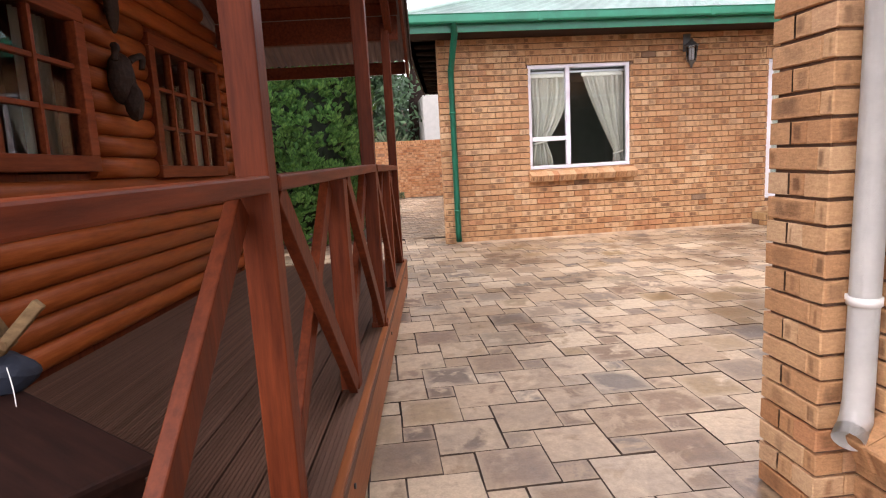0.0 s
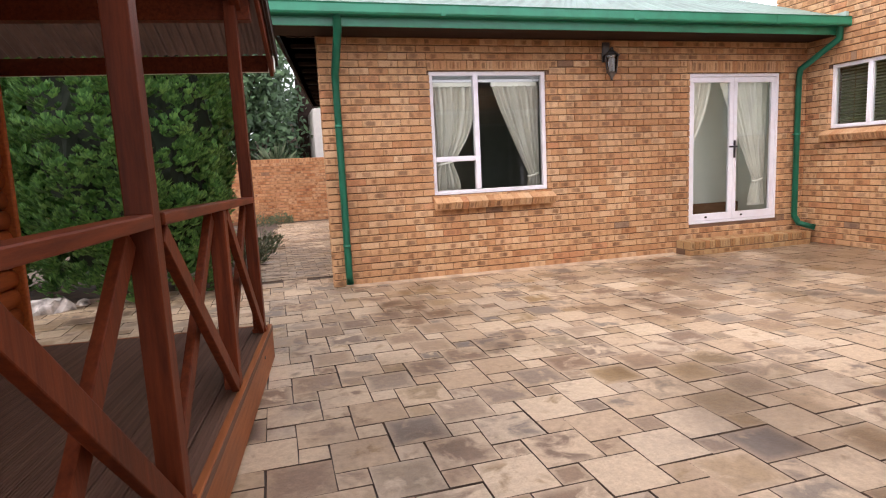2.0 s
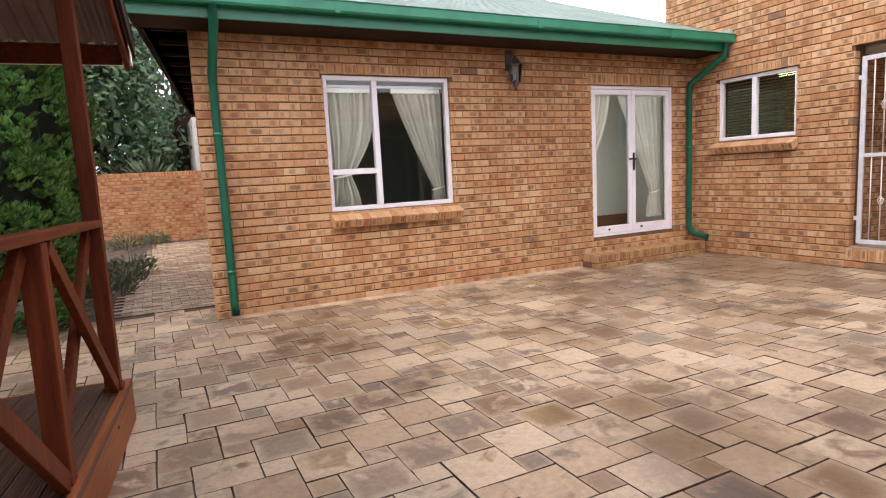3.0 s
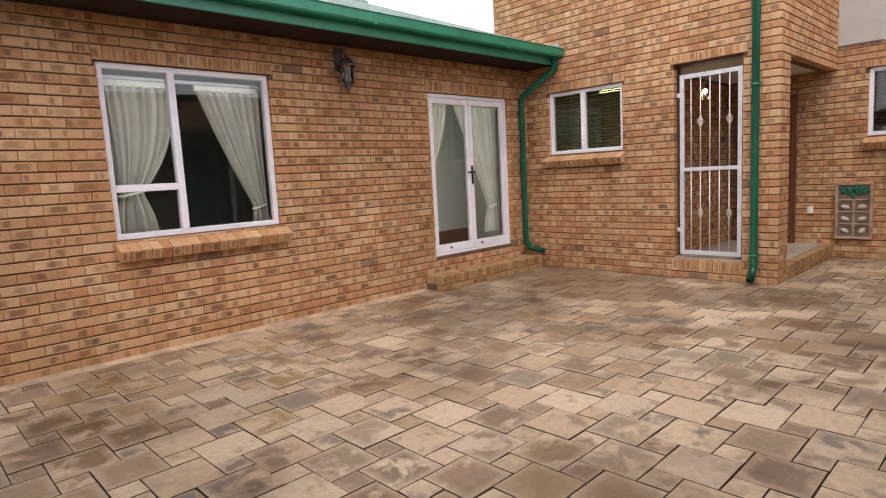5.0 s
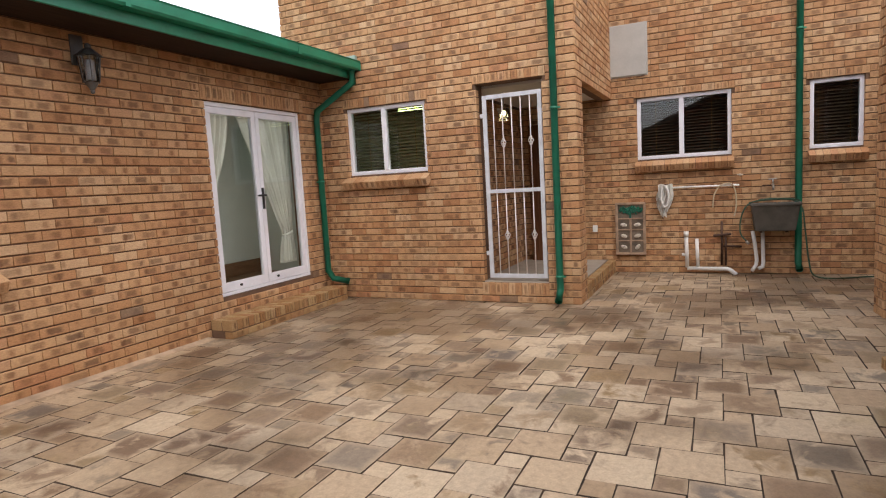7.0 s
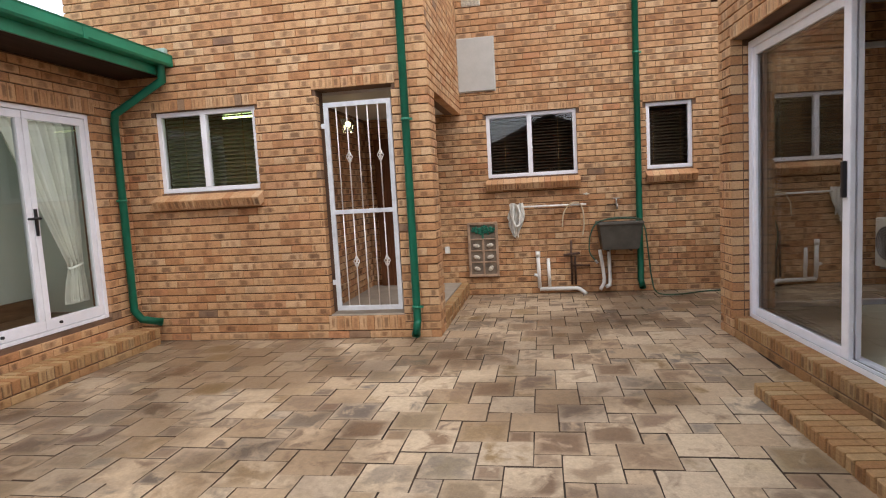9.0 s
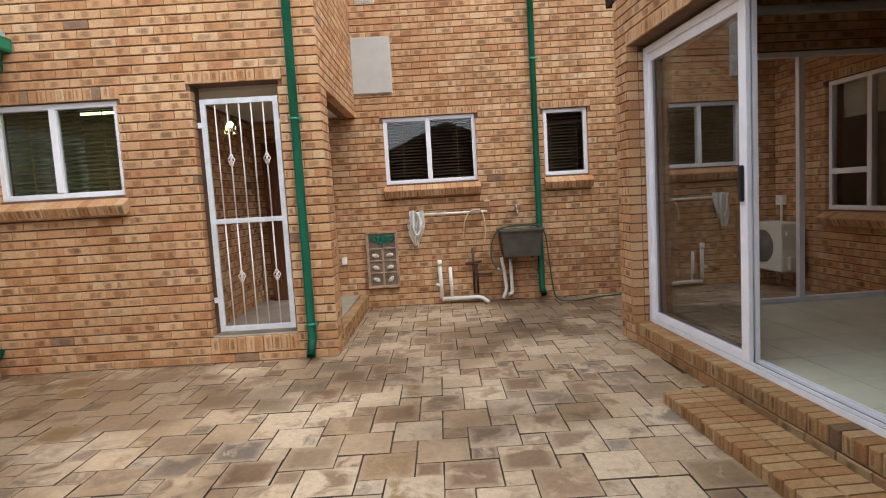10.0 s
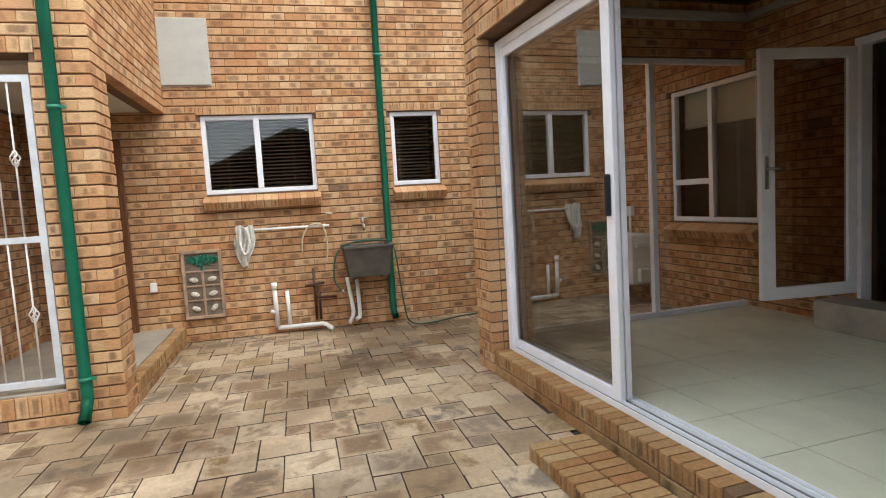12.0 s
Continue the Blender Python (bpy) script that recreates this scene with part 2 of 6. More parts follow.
LOGWOOD = wood("orange_log_wood", (0.20, 0.040, 0.009), (0.37, 0.097, 0.023), 0.42, (12, 1, 12), 0.15)
FASCIAWOOD = wood("orange_brown_board", (0.20, 0.06, 0.018), (0.36, 0.12, 0.04), 0.45, (12, 1, 12))
DECK = wood("grey_brown_deck", (0.085, 0.043, 0.028), (0.15, 0.083, 0.056), 0.6, (12, 1, 12), 0.3, 0.0)
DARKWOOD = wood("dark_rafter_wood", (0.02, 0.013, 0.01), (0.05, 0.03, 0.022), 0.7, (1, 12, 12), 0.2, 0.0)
PLASTER = plain("cream_plaster", (0.62, 0.60, 0.54), 0.9, vary=0.05, scale=2, relief=0.1)
SOFFIT = plain("grey_sheet_soffit", (0.15, 0.10, 0.078), 0.6, vary=0.1, relief=0.02)
CURTAIN = plain("cream_curtain", (0.88, 0.85, 0.76), 0.9, vary=0.06, scale=3, relief=0.1)
ROOMFLOOR = wood("brown_room_floor", (0.14, 0.07, 0.035), (0.24, 0.13, 0.07), 0.4, (1, 10, 10), 0.1)
# low grey that puts the dimness of unlit rooms into the wall colour
DARKROOM = plain("darkened_room_wall", (0.20, 0.19, 0.17), 0.9, vary=0.06, relief=0.0)


# ---- building blocks ----
def box(bm, x0, y0, z0, x1, y1, z1, bevel=0.0, turn=None):
    """A box between two corners, its edges rounded by bevel."""
    made = bmesh.ops.create_cube(bm, size=1.0, matrix=Matrix.Translation(((x0 + x1) / 2, (y0 + y1) / 2, (z0 + z1) / 2)) @ Matrix.Diagonal((abs(x1 - x0), abs(y1 - y0), abs(z1 - z0), 1)))
    verts = made["verts"]
    if bevel:
        edges = list({e for v in verts for e in v.link_edges})
        out = bmesh.ops.bevel(bm, geom=edges, offset=bevel, segments=2, affect='EDGES', profile=0.5)
        verts = list({v for f in out["faces"] for v in f.verts} | {v for v in verts if v.is_valid})
    if turn is not None:
        bmesh.ops.transform(bm, matrix=turn, verts=verts)
    return verts


def bar(bm, a, b, w, h, bevel=0.0, roll=0.0):
    """A squared bar of section w x h from point a to point b."""
    a, b = Vector(a), Vector(b)
    d = b - a
    q = d.to_track_quat('Z', 'Y').to_matrix().to_4x4()
    box(bm, -w / 2, -h / 2, 0, w / 2, h / 2, d.length, bevel, Matrix.Translation(a) @ q @ pose(0, 0, 0, 0, 0, roll))


def tube(bm, points, r, seg=12, caps=True):
    """A round pipe along points, mitred at the bends."""
    pts = [Vector(p) for p in points]
    rings = []
    side = None
    for i, p in enumerate(pts):
        t = ((pts[i] - pts[i - 1]).normalized() if i else Vector()) + ((pts[i + 1] - pts[i]).normalized() if i < len(pts) - 1 else Vector())
        t.normalize()
        if side is None:
            side = t.orthogonal().normalized()
        side = (side - t * side.dot(t)).normalized()
        other = t.cross(side)
        stretch = 1.0
        if 0 < i < len(pts) - 1:
            stretch = 1 / max(0.5, t.dot((pts[i + 1] - pts[i]).normalized()))
        rings.append([bm.verts.new(p + (side * math.cos(k * math.tau / seg) + other * math.sin(k * math.tau / seg)) * r * (stretch if stretch < 1.3 else 1.2)) for k in range(seg)])
    for a, b in zip(rings, rings[1:]):
        for k in range(seg):
            f = bm.faces.new((a[k], a[(k + 1) % seg], b[(k + 1) % seg], b[k]))
            f.smooth = True
    if caps:
        bm.faces.new(rings[0][::-1])
        bm.faces.new(rings[-1])


def smooth_path(points, n=6):
    """Points along a rounded line through the given ones."""
    pts = [Vector(p) for p in points]
    out = []
    for i in range(len(pts) - 1):
        p0, p1, p2, p3 = pts[max(i - 1, 0)], pts[i], pts[i + 1], pts[min(i + 2, len(pts) - 1)]
        for k in range(n):
            t = k / n
            out.append(0.5 * ((2 * p1) + (p2 - p0) * t + (2 * p0 - 5 * p1 + 4 * p2 - p3) * t * t + (3 * p1 - p0 - 3 * p2 + p3) * t ** 3))
    return out + [pts[-1]]


def disc(bm, centre, axis, r, depth, seg=16):
    a = Vector(centre)
    tube(bm, [a, a + Vector(axis).normalized() * depth], r, seg)


def glass_pane(parent, x0, y, z0, x1, z1, flip=False, mat=None):
    """A single sheet of glass in the plane of y, its face to -y (or to +y)."""
    bm = bmesh.new()
    q = [(x0, y, z0), (x1, y, z0), (x1, y, z1), (x0, y, z1)]
    bm.faces.new([bm.verts.new(p) for p in (q[::-1] if flip else q)])
    ob = new("pane", mesh_of("pane", bm, mat or GLASS, False))
    ob.parent = parent
    ob.visible_shadow = False
    return ob


def mesh_of(name, bm, mat, recalc=True):
    if recalc:
        bmesh.ops.recalc_face_normals(bm, faces=bm.faces)
    me = bpy.data.meshes.new(name)
    bm.to_mesh(me)
    bm.free()
    me.materials.append(mat)
    return me


def part(name, bm, mat, parent, label=""):
    ob = new(name, mesh_of(name, bm, mat))
    ob.parent = parent
    return tagged(ob, label)


def thing(name, at, label, category, group="", kind=""):
    ob = new(name)
    ob.empty_display_size = 0.1
    ob.matrix_world = at
    return tagged(ob, label, category, group, kind)


def solid(name, bm, mat, at, label="", category="", group="", kind="", recalc=True):
    ob = new(name, mesh_of(name, bm, mat, recalc))
    ob.matrix_world = at
    return tagged(ob, label, category, group, kind)


# ---- bricks and pavers ----
COURSE, PITCH, BED, PERP, BRICK_DEEP = 0.0857, 0.232, 0.012, 0.004, 0.104


def piece_arrays(w, h, d, c):
    """A brick lying with its face to -y: corners and faces, chamfered by c round the face."""
    v = [(0, d, 0), (w, d, 0), (w, d, h), (0, d, h), (0, c, 0), (w, c, 0), (w, c, h), (0, c, h), (c, 0, c), (w - c, 0, c), (w - c, 0, h - c), (c, 0, h - c)]
    f = [(8, 9, 10, 11), (4, 5, 9, 8), (5, 6, 10, 9), (6, 7, 11, 10), (7, 4, 8, 11), (0, 1, 5, 4), (1, 2, 6, 5), (2, 3, 7, 6), (3, 0, 4, 7)]
    return v, f


def piece_uv(w, h, d, corner):
    x, y, z = corner
    return (x / w if w > 1e-6 else 0, z / h)


piece_cache = {}


def piece_mesh(name, w, h, d, c, mat, variant=0):
    """One shared mesh for each size of piece."""
    key = (name, round(w, 3), round(h, 3), round(d, 3), variant, mat.name)
    if key not in piece_cache:
        v, f = piece_arrays(w, h, d, c)
        r = random.Random(variant * 7 + 3)
        v = [(x + r.uniform(-0.0015, 0.0015), y + (r.uniform(-0.0015, 0.002) if y < d else 0), z + r.uniform(-0.0012, 0.0012)) for x, y, z in v]
        me = bpy.data.meshes.new(name)
        me.from_pydata(v, [], f)
        uv = me.uv_layers.new(name="UVMap")
        flat = []
        for face in f:
            for k in face:
                flat += [min(1, max(0, v[k][0] / w)), min(1, max(0, v[k][2] / h))]
        uv.data.foreach_set("uv", flat)
        me.materials.append(mat)
        piece_cache[key] = me
    return piece_cache[key]


def joined_pieces(name, pieces, mat, parent, chamfer, label):
    """The rest of the pieces as one mesh. pieces: (x, y, z, w, h, d) in the parent's space."""
    if not pieces:
        return None
    verts, faces, uvs = [], [], []
    r = random.Random(len(pieces))
    for x, y, z, w, h, d in pieces:
        v, f = piece_arrays(w, h, d, chamfer)
        base = len(verts)
        j = r.uniform(-0.0015, 0.002)
        verts += [(x + a, y + b + (j if b < d else 0), z + e) for a, b, e in v]
        faces += [tuple(k + base for k in q) for q in f]
        for q in f:
            for k in q:
                uvs += [v[k][0] / w, v[k][2] / h]
    me = bpy.data.meshes.new(name)
    me.from_pydata(verts, [], faces)
    me.uv_layers.new(name="UVMap").data.foreach_set("uv", uvs)
    me.materials.append(mat)
    ob = new(name, me)
    ob.parent = parent
    return tagged(ob, label, kind="stuff")


def lay(name, pieces, parent, focus, count, mat, chamfer, label):
    """Lays the count pieces nearest to focus as objects of their own, and the rest as one mesh."""
    order = sorted(pieces, key=lambda p: (p[0] + p[3] / 2 - focus[0]) ** 2 + (p[2] + p[4] / 2 - focus[1]) ** 2)
    for i, (x, y, z, w, h, d) in enumerate(order[:count]):
        ob = new(name, piece_mesh(name, w, h, d, chamfer, mat, i % 5))
        ob.parent = parent
        ob.location = (x, y, z)
    joined_pieces("far_" + name + "s", order[count:], mat, parent, chamfer, label)


wall_jobs = []


def holes_of(openings, u0, u1, z0, z1):
    """What is left of a row from u0 to u1 when the openings that it crosses are taken out."""
    spans = [(u0, u1)]
    for a, b, c, d in openings:
        if c < z1 - 0.02 and d > z0 + 0.02:
            cut = []
            for s, e in spans:
                if b <= s or a >= e:
                    cut.append((s, e))
                else:
                    if a > s:
                        cut.append((s, a))
                    if b < e:
                        cut.append((b, e))
            spans = cut
    return spans


def brick_wall(name, at, length, height, openings=(), lintels=(), thick=0.22, corner=("", ""), base=0.0, focus=(0, 1.2), count=300, label="", phase=0.0):
    """A face-brick wall. Its space: x to the right as one looks at it, y into it, z up. Openings and lintels: (u0, u1, z0, z1)."""
    bm = bmesh.new()
    inset = 0.004
    us = sorted({0.02, length - 0.02, *[min(max(u, 0.02), length - 0.02) for o in openings for u in (o[0] - inset, o[1] + inset)]})
    zs = sorted({base, height, *[min(max(z, base), height) for o in openings for z in (o[2] - inset, o[3] + inset)]})
    cells = {(i, j): not any(o[0] - 0.01 < (us[i] + us[i + 1]) / 2 < o[1] + 0.01 and o[2] - 0.01 < (zs[j] + zs[j + 1]) / 2 < o[3] + 0.01 for o in openings) for i in range(len(us) - 1) for j in range(len(zs) - 1)}
    y0, y1 = 0.015, thick
    for (i, j), full in cells.items():
        if not full:
            continue
        a, b, c, d = us[i], us[i + 1], zs[j], zs[j + 1]
        quads = [[(a, y0, c), (b, y0, c), (b, y0, d), (a, y0, d)], [(b, y1, c), (a, y1, c), (a, y1, d), (b, y1, d)]]
        if not cells.get((i - 1, j)):
            quads.append([(a, y1, c), (a, y0, c), (a, y0, d), (a, y1, d)])
        if not cells.get((i + 1, j)):
            quads.append([(b, y0, c), (b, y1, c), (b, y1, d), (b, y0, d)])
        if not cells.get((i, j - 1)):
            quads.append([(a, y1, c), (b, y1, c), (b, y0, c), (a, y0, c)])
        if not cells.get((i, j + 1)):
            quads.append([(a, y0, d), (b, y0, d), (b, y1, d), (a, y1, d)])
        for q in quads:
            bm.faces.new([bm.verts.new(p) for p in q])
    bmesh.ops.remove_doubles(bm, verts=bm.verts, dist=0.0005)
    wall = solid(name, bm, MORTAR, at, label, "wall", kind="structure", recalc=False)
    pieces = []
    taken = list(openings) + list(lintels)
    row = 0
    r = random.Random(name)
    while base + (row + 1) * COURSE <= height + 0.001:
        z = base + row * COURSE
        s = 0.0 + (BRICK_DEEP + PERP if corner[0] and (row % 2 == 0) == (corner[0] == "even") else 0)
        e = length - (BRICK_DEEP + PERP if corner[1] and (row % 2 == 0) == (corner[1] == "even") else 0)
        start = phase + (PITCH / 2 if row % 2 else 0) - PITCH
        for a, b in holes_of(taken, s, e, z, z + COURSE):
            k = math.floor((a - start) / PITCH)
            while start + k * PITCH < b:
                p, q = max(a, start + k * PITCH), min(b, start + (k + 1) * PITCH)
                if b - q < 0.035:
                    q = b
                if p - a < 0.035:
                    p = a
                left = PERP / 2 if p > a + 0.001 else 0
                right = PERP / 2 if q < b - 0.001 else 0
                if q - p > 0.036 or b - a < 0.08 and q - p > 0.016:
                    pieces.append((p + left, 0.0, z + BED / 2, round(q - p - left - right, 3), COURSE - BED, BRICK_DEEP))
                if q == b:
                    break
                k += 1
        row += 1
    for a, b, c, d in lintels:
        n = max(1, round((b - a) / 0.0835))
        w = (b - a) / n
        for i in range(n):
            pieces.append((a + i * w + PERP / 2, -0.003, c + BED / 2, w - PERP, d - c - BED, BRICK_DEEP))
    wall_jobs.append((pieces, wall, focus, count))
    return wall


def brick_sill(at, width, label="sloping sill of tan bricks on edge"):
    """A window sill of bricks on edge that slopes outwards and stands proud of its wall."""
    sill = thing("brick_sill", at, label, "window sill", "brick sills")
    n = round(width / 0.0835)
    w = width / n
    slope = Matrix.Translation((0, 0.058, -0.002)) @ pose(0, 0, 0, 26, 0, 0)
    bm = bmesh.new()
    box(bm, 0.006, -0.185, -0.095, width - 0.006, -0.03, -0.006, 0.0, slope)
    part("mortar_bed", bm, MORTAR, sill)
    r = random.Random(width)
    for i in range(n):
        ob = new("brick", piece_mesh("sill_brick", w - 0.005, 0.104, 0.2, 0.006, BRICK, i % 5))
        ob.parent = sill
        ob.matrix_local = slope @ pose(i * w + 0.0025, -0.2 + r.uniform(-0.002, 0.002), -0.104, 0, 0, r.uniform(-0.5, 0.5))
    return sill


def window(name, at, width, height, bars, panes, label, frame_w=0.05, deep=0.07, recess=0.045, number=0):
    """An aluminium window in its opening. bars: (x0, z0, x1, z1) of mullions and transoms; panes: the glass between."""
    win = thing(name, at, label, "window", kind="structure")
    bm = bmesh.new()
    y0, y1 = recess, recess + deep
    box(bm, 0, y0, 0, width, y1, frame_w, 0.004)
    box(bm, 0, y0, height - frame_w, width, y1, height, 0.004)
    box(bm, 0, y0 + 0.001, frame_w, frame_w, y1, height - frame_w, 0.003)
    box(bm, width - frame_w, y0 + 0.001, frame_w, width, y1, height - frame_w, 0.003)
    part("window_frame", bm, WHITE, win)
    for x0, z0, x1, z1 in bars:
        bm = bmesh.new()
        box(bm, x0, y0 - 0.008, z0, x1, y1 - 0.005, z1, 0.005)
        part("mullion" if z1 - z0 > x1 - x0 else "transom", bm, WHITE, win)
    for x0, z0, x1, z1 in panes:
        glass_pane(win, x0 - 0.004, recess + 0.035, z0 - 0.004, x1 + 0.004, z1 + 0.004)
    return win


def room(name, at, x0, x1, depth, z0, z1, wall_mat, floor_mat, front=0.23):
    """The plain room behind a window, open towards the wall."""
    for what, q, mat in (("floor", (x0, front, z0 - 0.05, x1, depth, z0), floor_mat), ("ceiling", (x0, front, z1, x1, depth, z1 + 0.05), wall_mat),
                         ("wall_back", (x0, depth, z0, x1, depth + 0.05, z1), wall_mat), ("wall_side", (x0 - 0.05, front, z0 - 0.05, x0, depth + 0.05, z1 + 0.05), wall_mat), ("wall_other_side", (x1, front, z0 - 0.05, x1 + 0.05, depth + 0.05, z1 + 0.05), wall_mat)):
        bm = bmesh.new()
        box(bm, *q)
        solid(name + "_" + what, bm, mat, at, "plain inside surface of a dim room", "room", kind="structure")


SAGEPAINT = plain("sage_room_paint", (0.46, 0.51, 0.45), 0.85, vary=0.05, relief=0.0)
HALLPAINT = plain("pale_green_white_paint", (0.76, 0.81, 0.74), 0.8, vary=0.03, relief=0.0)
# ---- plan ----
YA, XB, XC, YD = 8.415, 7.87, 10.305, 2.21
XS, YS = 8.2, -0.75          # glazed screen and back wall of the patio
FLOOR_IN = 0.20
AT_A = pose(0.82, YA, 0)
AT_B = pose(XB, 9.0, 0, 0, 0, -90)
AT_C = pose(XC, 6.4, 0, 0, 0, -90)
TURN = 3.2                   # the patio house stands slightly askew to the yard
AT_D = pose(8.03, 2.205, 0, 0, 0, 180 + TURN)
AT_X = pose(8.05, 1.99, 0, 0, 0, TURN - 90)
PATIO = pose(8.03, 2.205, 0, 0, 0, TURN) @ pose(-8.07, -YD, 0)
AT_W = pose(1.285, 1.865, 0, 0, 0, -90)
AT_R = pose(1.435, 1.575, 0, 0, 0, -90)
AT_S = pose(8.24, YS, 0, 0, 0, TURN) @ pose(XC - 8.24, 0, 0, 0, 0, 180)

# ground: one sheet to the horizon, soil beside the paving
bm = bmesh.new()
bmesh.ops.create_grid(bm, x_segments=2, y_segments=2, size=400)
GROUND = plain("damp_soil", (0.13, 0.095, 0.065), 0.95, vary=0.25, scale=1.2, relief=0.5, source="World", fine=40)
solid("ground", bm, GROUND, pose(0, 0, -0.045), "damp brown soil and sand ground", "ground", kind="structure")

# house with the curtains: front wall
ua = lambda x: x - 0.82
win_a = (ua(2.13), ua(3.675), 1.03, 2.53)
door_a = (ua(5.85), ua(7.41), 0.385, 2.49)
brick_wall("wall_north", AT_A, XB - 0.82, 3.0, [win_a, door_a],
           [(ua(2.10), ua(3.72), 2.53, 2.657), (ua(5.80), ua(7.47), 2.49, 2.657)], focus=(1.2, 1.1), label="tan and orange face-brick house wall")
west = Vector((0.82 - 1.80, YA + 0.108 - 16.4))
brick_wall("wall_north_side", pose(1.80, 16.4, 0, 0, 0, math.degrees(math.atan2(west.y, west.x))), west.length, 3.0, focus=(8, 1), count=0, label="tan face-brick side wall along the path")
room("lounge", AT_A, 0.85, 4.6, 4.4, 0.37, 2.75, SAGEPAINT, ROOMFLOOR)
room("hall", AT_A, 4.75, 7.0, 1.25, 0.37, 2.75, HALLPAINT, ROOMFLOOR)

# tall house: gate wall, beam wall over the porch, back wall
ub = lambda y: 9.0 - y
win_b = (ub(8.03), ub(6.86), 1.655, 2.53)
gate_b = (ub(6.17), ub(5.365), 0.25, 2.625)
brick_wall("wall_gate", AT_B, 9.0 - 4.98, 5.3, [win_b, gate_b],
           [(ub(8.07), ub(6.82), 2.53, 2.657), (ub(6.21), ub(5.32), 2.625, 2.743), (ub(6.20), ub(5.36), 0.0857, 0.25)], corner=("", "even"), focus=(3.0, 1.2), label="tan face-brick wall of the tall house")
brick_wall("wall_porch_beam", pose(XB, 4.98, 0), XC - XB, 5.3, [(0.34, XC - XB + 1, -1, 2.58)], corner=("odd", ""), focus=(0.2, 1.0), count=160, label="brick pillar and beam over the porch")
brick_wall("wall_porch_back", pose(XB + 0.225, 6.4, 0), XC - XB - 0.02, 2.62, thick=0.2, focus=(1, 1), count=120, label="brown face-brick back wall of the porch")
uc = lambda y: 6.4 - y
win_c = (uc(4.63), uc(3.39), 1.665, 2.55)
win_c2 = (uc(2.475), uc(1.885), 1.665, 2.55)
brick_wall("wall_east", AT_C, 6.4 - YS + 0.2, 5.3, [win_c, win_c2], [(uc(4.67), uc(3.35), 2.55, 2.657), (uc(2.52), uc(1.84), 2.55, 2.657)], focus=(2.6, 1.1), label="tan face-brick back wall of the yard")
room("kitchen", AT_B, 0.4, 2.3, 2.4, 0.3, 2.7, PLASTER, ROOMFLOOR)
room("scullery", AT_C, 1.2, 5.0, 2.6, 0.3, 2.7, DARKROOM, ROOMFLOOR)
bm = bmesh.new()
box(bm, 0.23, 0.02, 2.60, 2.43, 1.4, 2.68)
solid("porch_ceiling", bm, PLASTER, pose(XB, 4.99, 0), "painted porch ceiling", "ceiling", kind="structure")
bm = bmesh.new()
box(bm, 0.225, 0.11, 0.0, 2.43, 1.41, 0.19)
SCREED = plain("worn_screed", (0.36, 0.31, 0.25), 0.7, vary=0.12, scale=3, relief=0.2)
solid("porch_floor", bm, SCREED, pose(XB, 4.98, 0), "worn cement porch floor", "floor", kind="structure")
bm = bmesh.new()
box(bm, 0, 5.78, 5.3, 2.44, 9.8, 5.5)
box(bm, 2.45, -0.15, 5.3, 6.5, 9.8, 5.5)
solid("tall_house_roof", bm, DARKWOOD, pose(XB, -0.8, 0), "flat dark roof slab of the tall house", "roof", kind="structure")

# patio with the sliding door
ud = lambda x: 8.07 - x
slide = (ud(7.77), ud(3.6), 0.0, 2.70)
brick_wall("wall_near_north", pose(2.1, 1.865, 0, 0, 0, 180), 2.1 - 1.285, 3.2, corner=("", "even"), count=0, label="face-brick end of the near wall")
brick_wall("wall_patio", AT_D, 8.07 - 1.9, 3.2, [slide], [(ud(7.77), ud(3.6), 2.70, 2.828)], corner=("even", ""), focus=(0.2, 1.2), label="face-brick patio wall round a sliding door")
brick_wall("wall_patio_reveal", PATIO @ pose(7.772, 2.10, 0, 0, 0, -90), 0.12, 2.70, thick=0.1, focus=(0, 1), count=80, label="brick reveal beside the sliding door")
brick_wall("wall_patio_end", PATIO @ pose(8.07, 2.0, 0, 0, 0, 90), 0.21, 3.2, thick=0.1, corner=("", "odd"), count=0, label="narrow brick end of the patio wall")
window_w = (0.10, 1.6, 0.45, 2.53)
brick_wall("wall_near", AT_W, 0.29, 3.2, corner=("odd", "odd"), focus=(0.1, 1.0), label="flashed face-brick pier beside the path")
brick_wall("wall_near_south", pose(1.285, 1.575, 0), 0.30, 3.2, thick=0.1, corner=("even", ""), count=120, label="narrow brick side of the pier")
brick_wall("wall_near_side", AT_R, 4.6, 3.2, [window_w], [(0.06, 1.64, 2.53, 2.657)], focus=(0.3, 0.5), count=100, label="face-brick wall round the tall window")
us_ = lambda x: XC - x
owin = (us_(9.36), us_(8.08), 1.04, 2.54)
odoor = (us_(7.06), us_(6.1), 0.25, 2.54)
brick_wall("wall_south", AT_S, XC - 1.67, 3.2, [owin, odoor], [(us_(9.40), us_(8.04), 2.54, 2.657)], focus=(1.6, 1.6), count=200, label="shaded face-brick wall behind the patio")
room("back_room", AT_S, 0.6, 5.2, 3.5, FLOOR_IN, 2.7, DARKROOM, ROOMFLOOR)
bm = bmesh.new()
box(bm, 1.9, YS - 0.2, 3.2, 8.3, YD - 0.02, 3.32)
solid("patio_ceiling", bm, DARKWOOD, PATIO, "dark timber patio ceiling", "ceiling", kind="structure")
# unseen slab; its overhangs are added to block sky from pier and nook
bm = bmesh.new()
box(bm, 0.5, -3.2, 3.21, 10.6, YS - 0.2, 3.32)
box(bm, 0.5, YS - 0.199, 3.21, 1.88, YD + 0.05, 3.32)
box(bm, 8.31, YS - 0.199, 3.21, XC + 0.1, 0.4, 3.32)
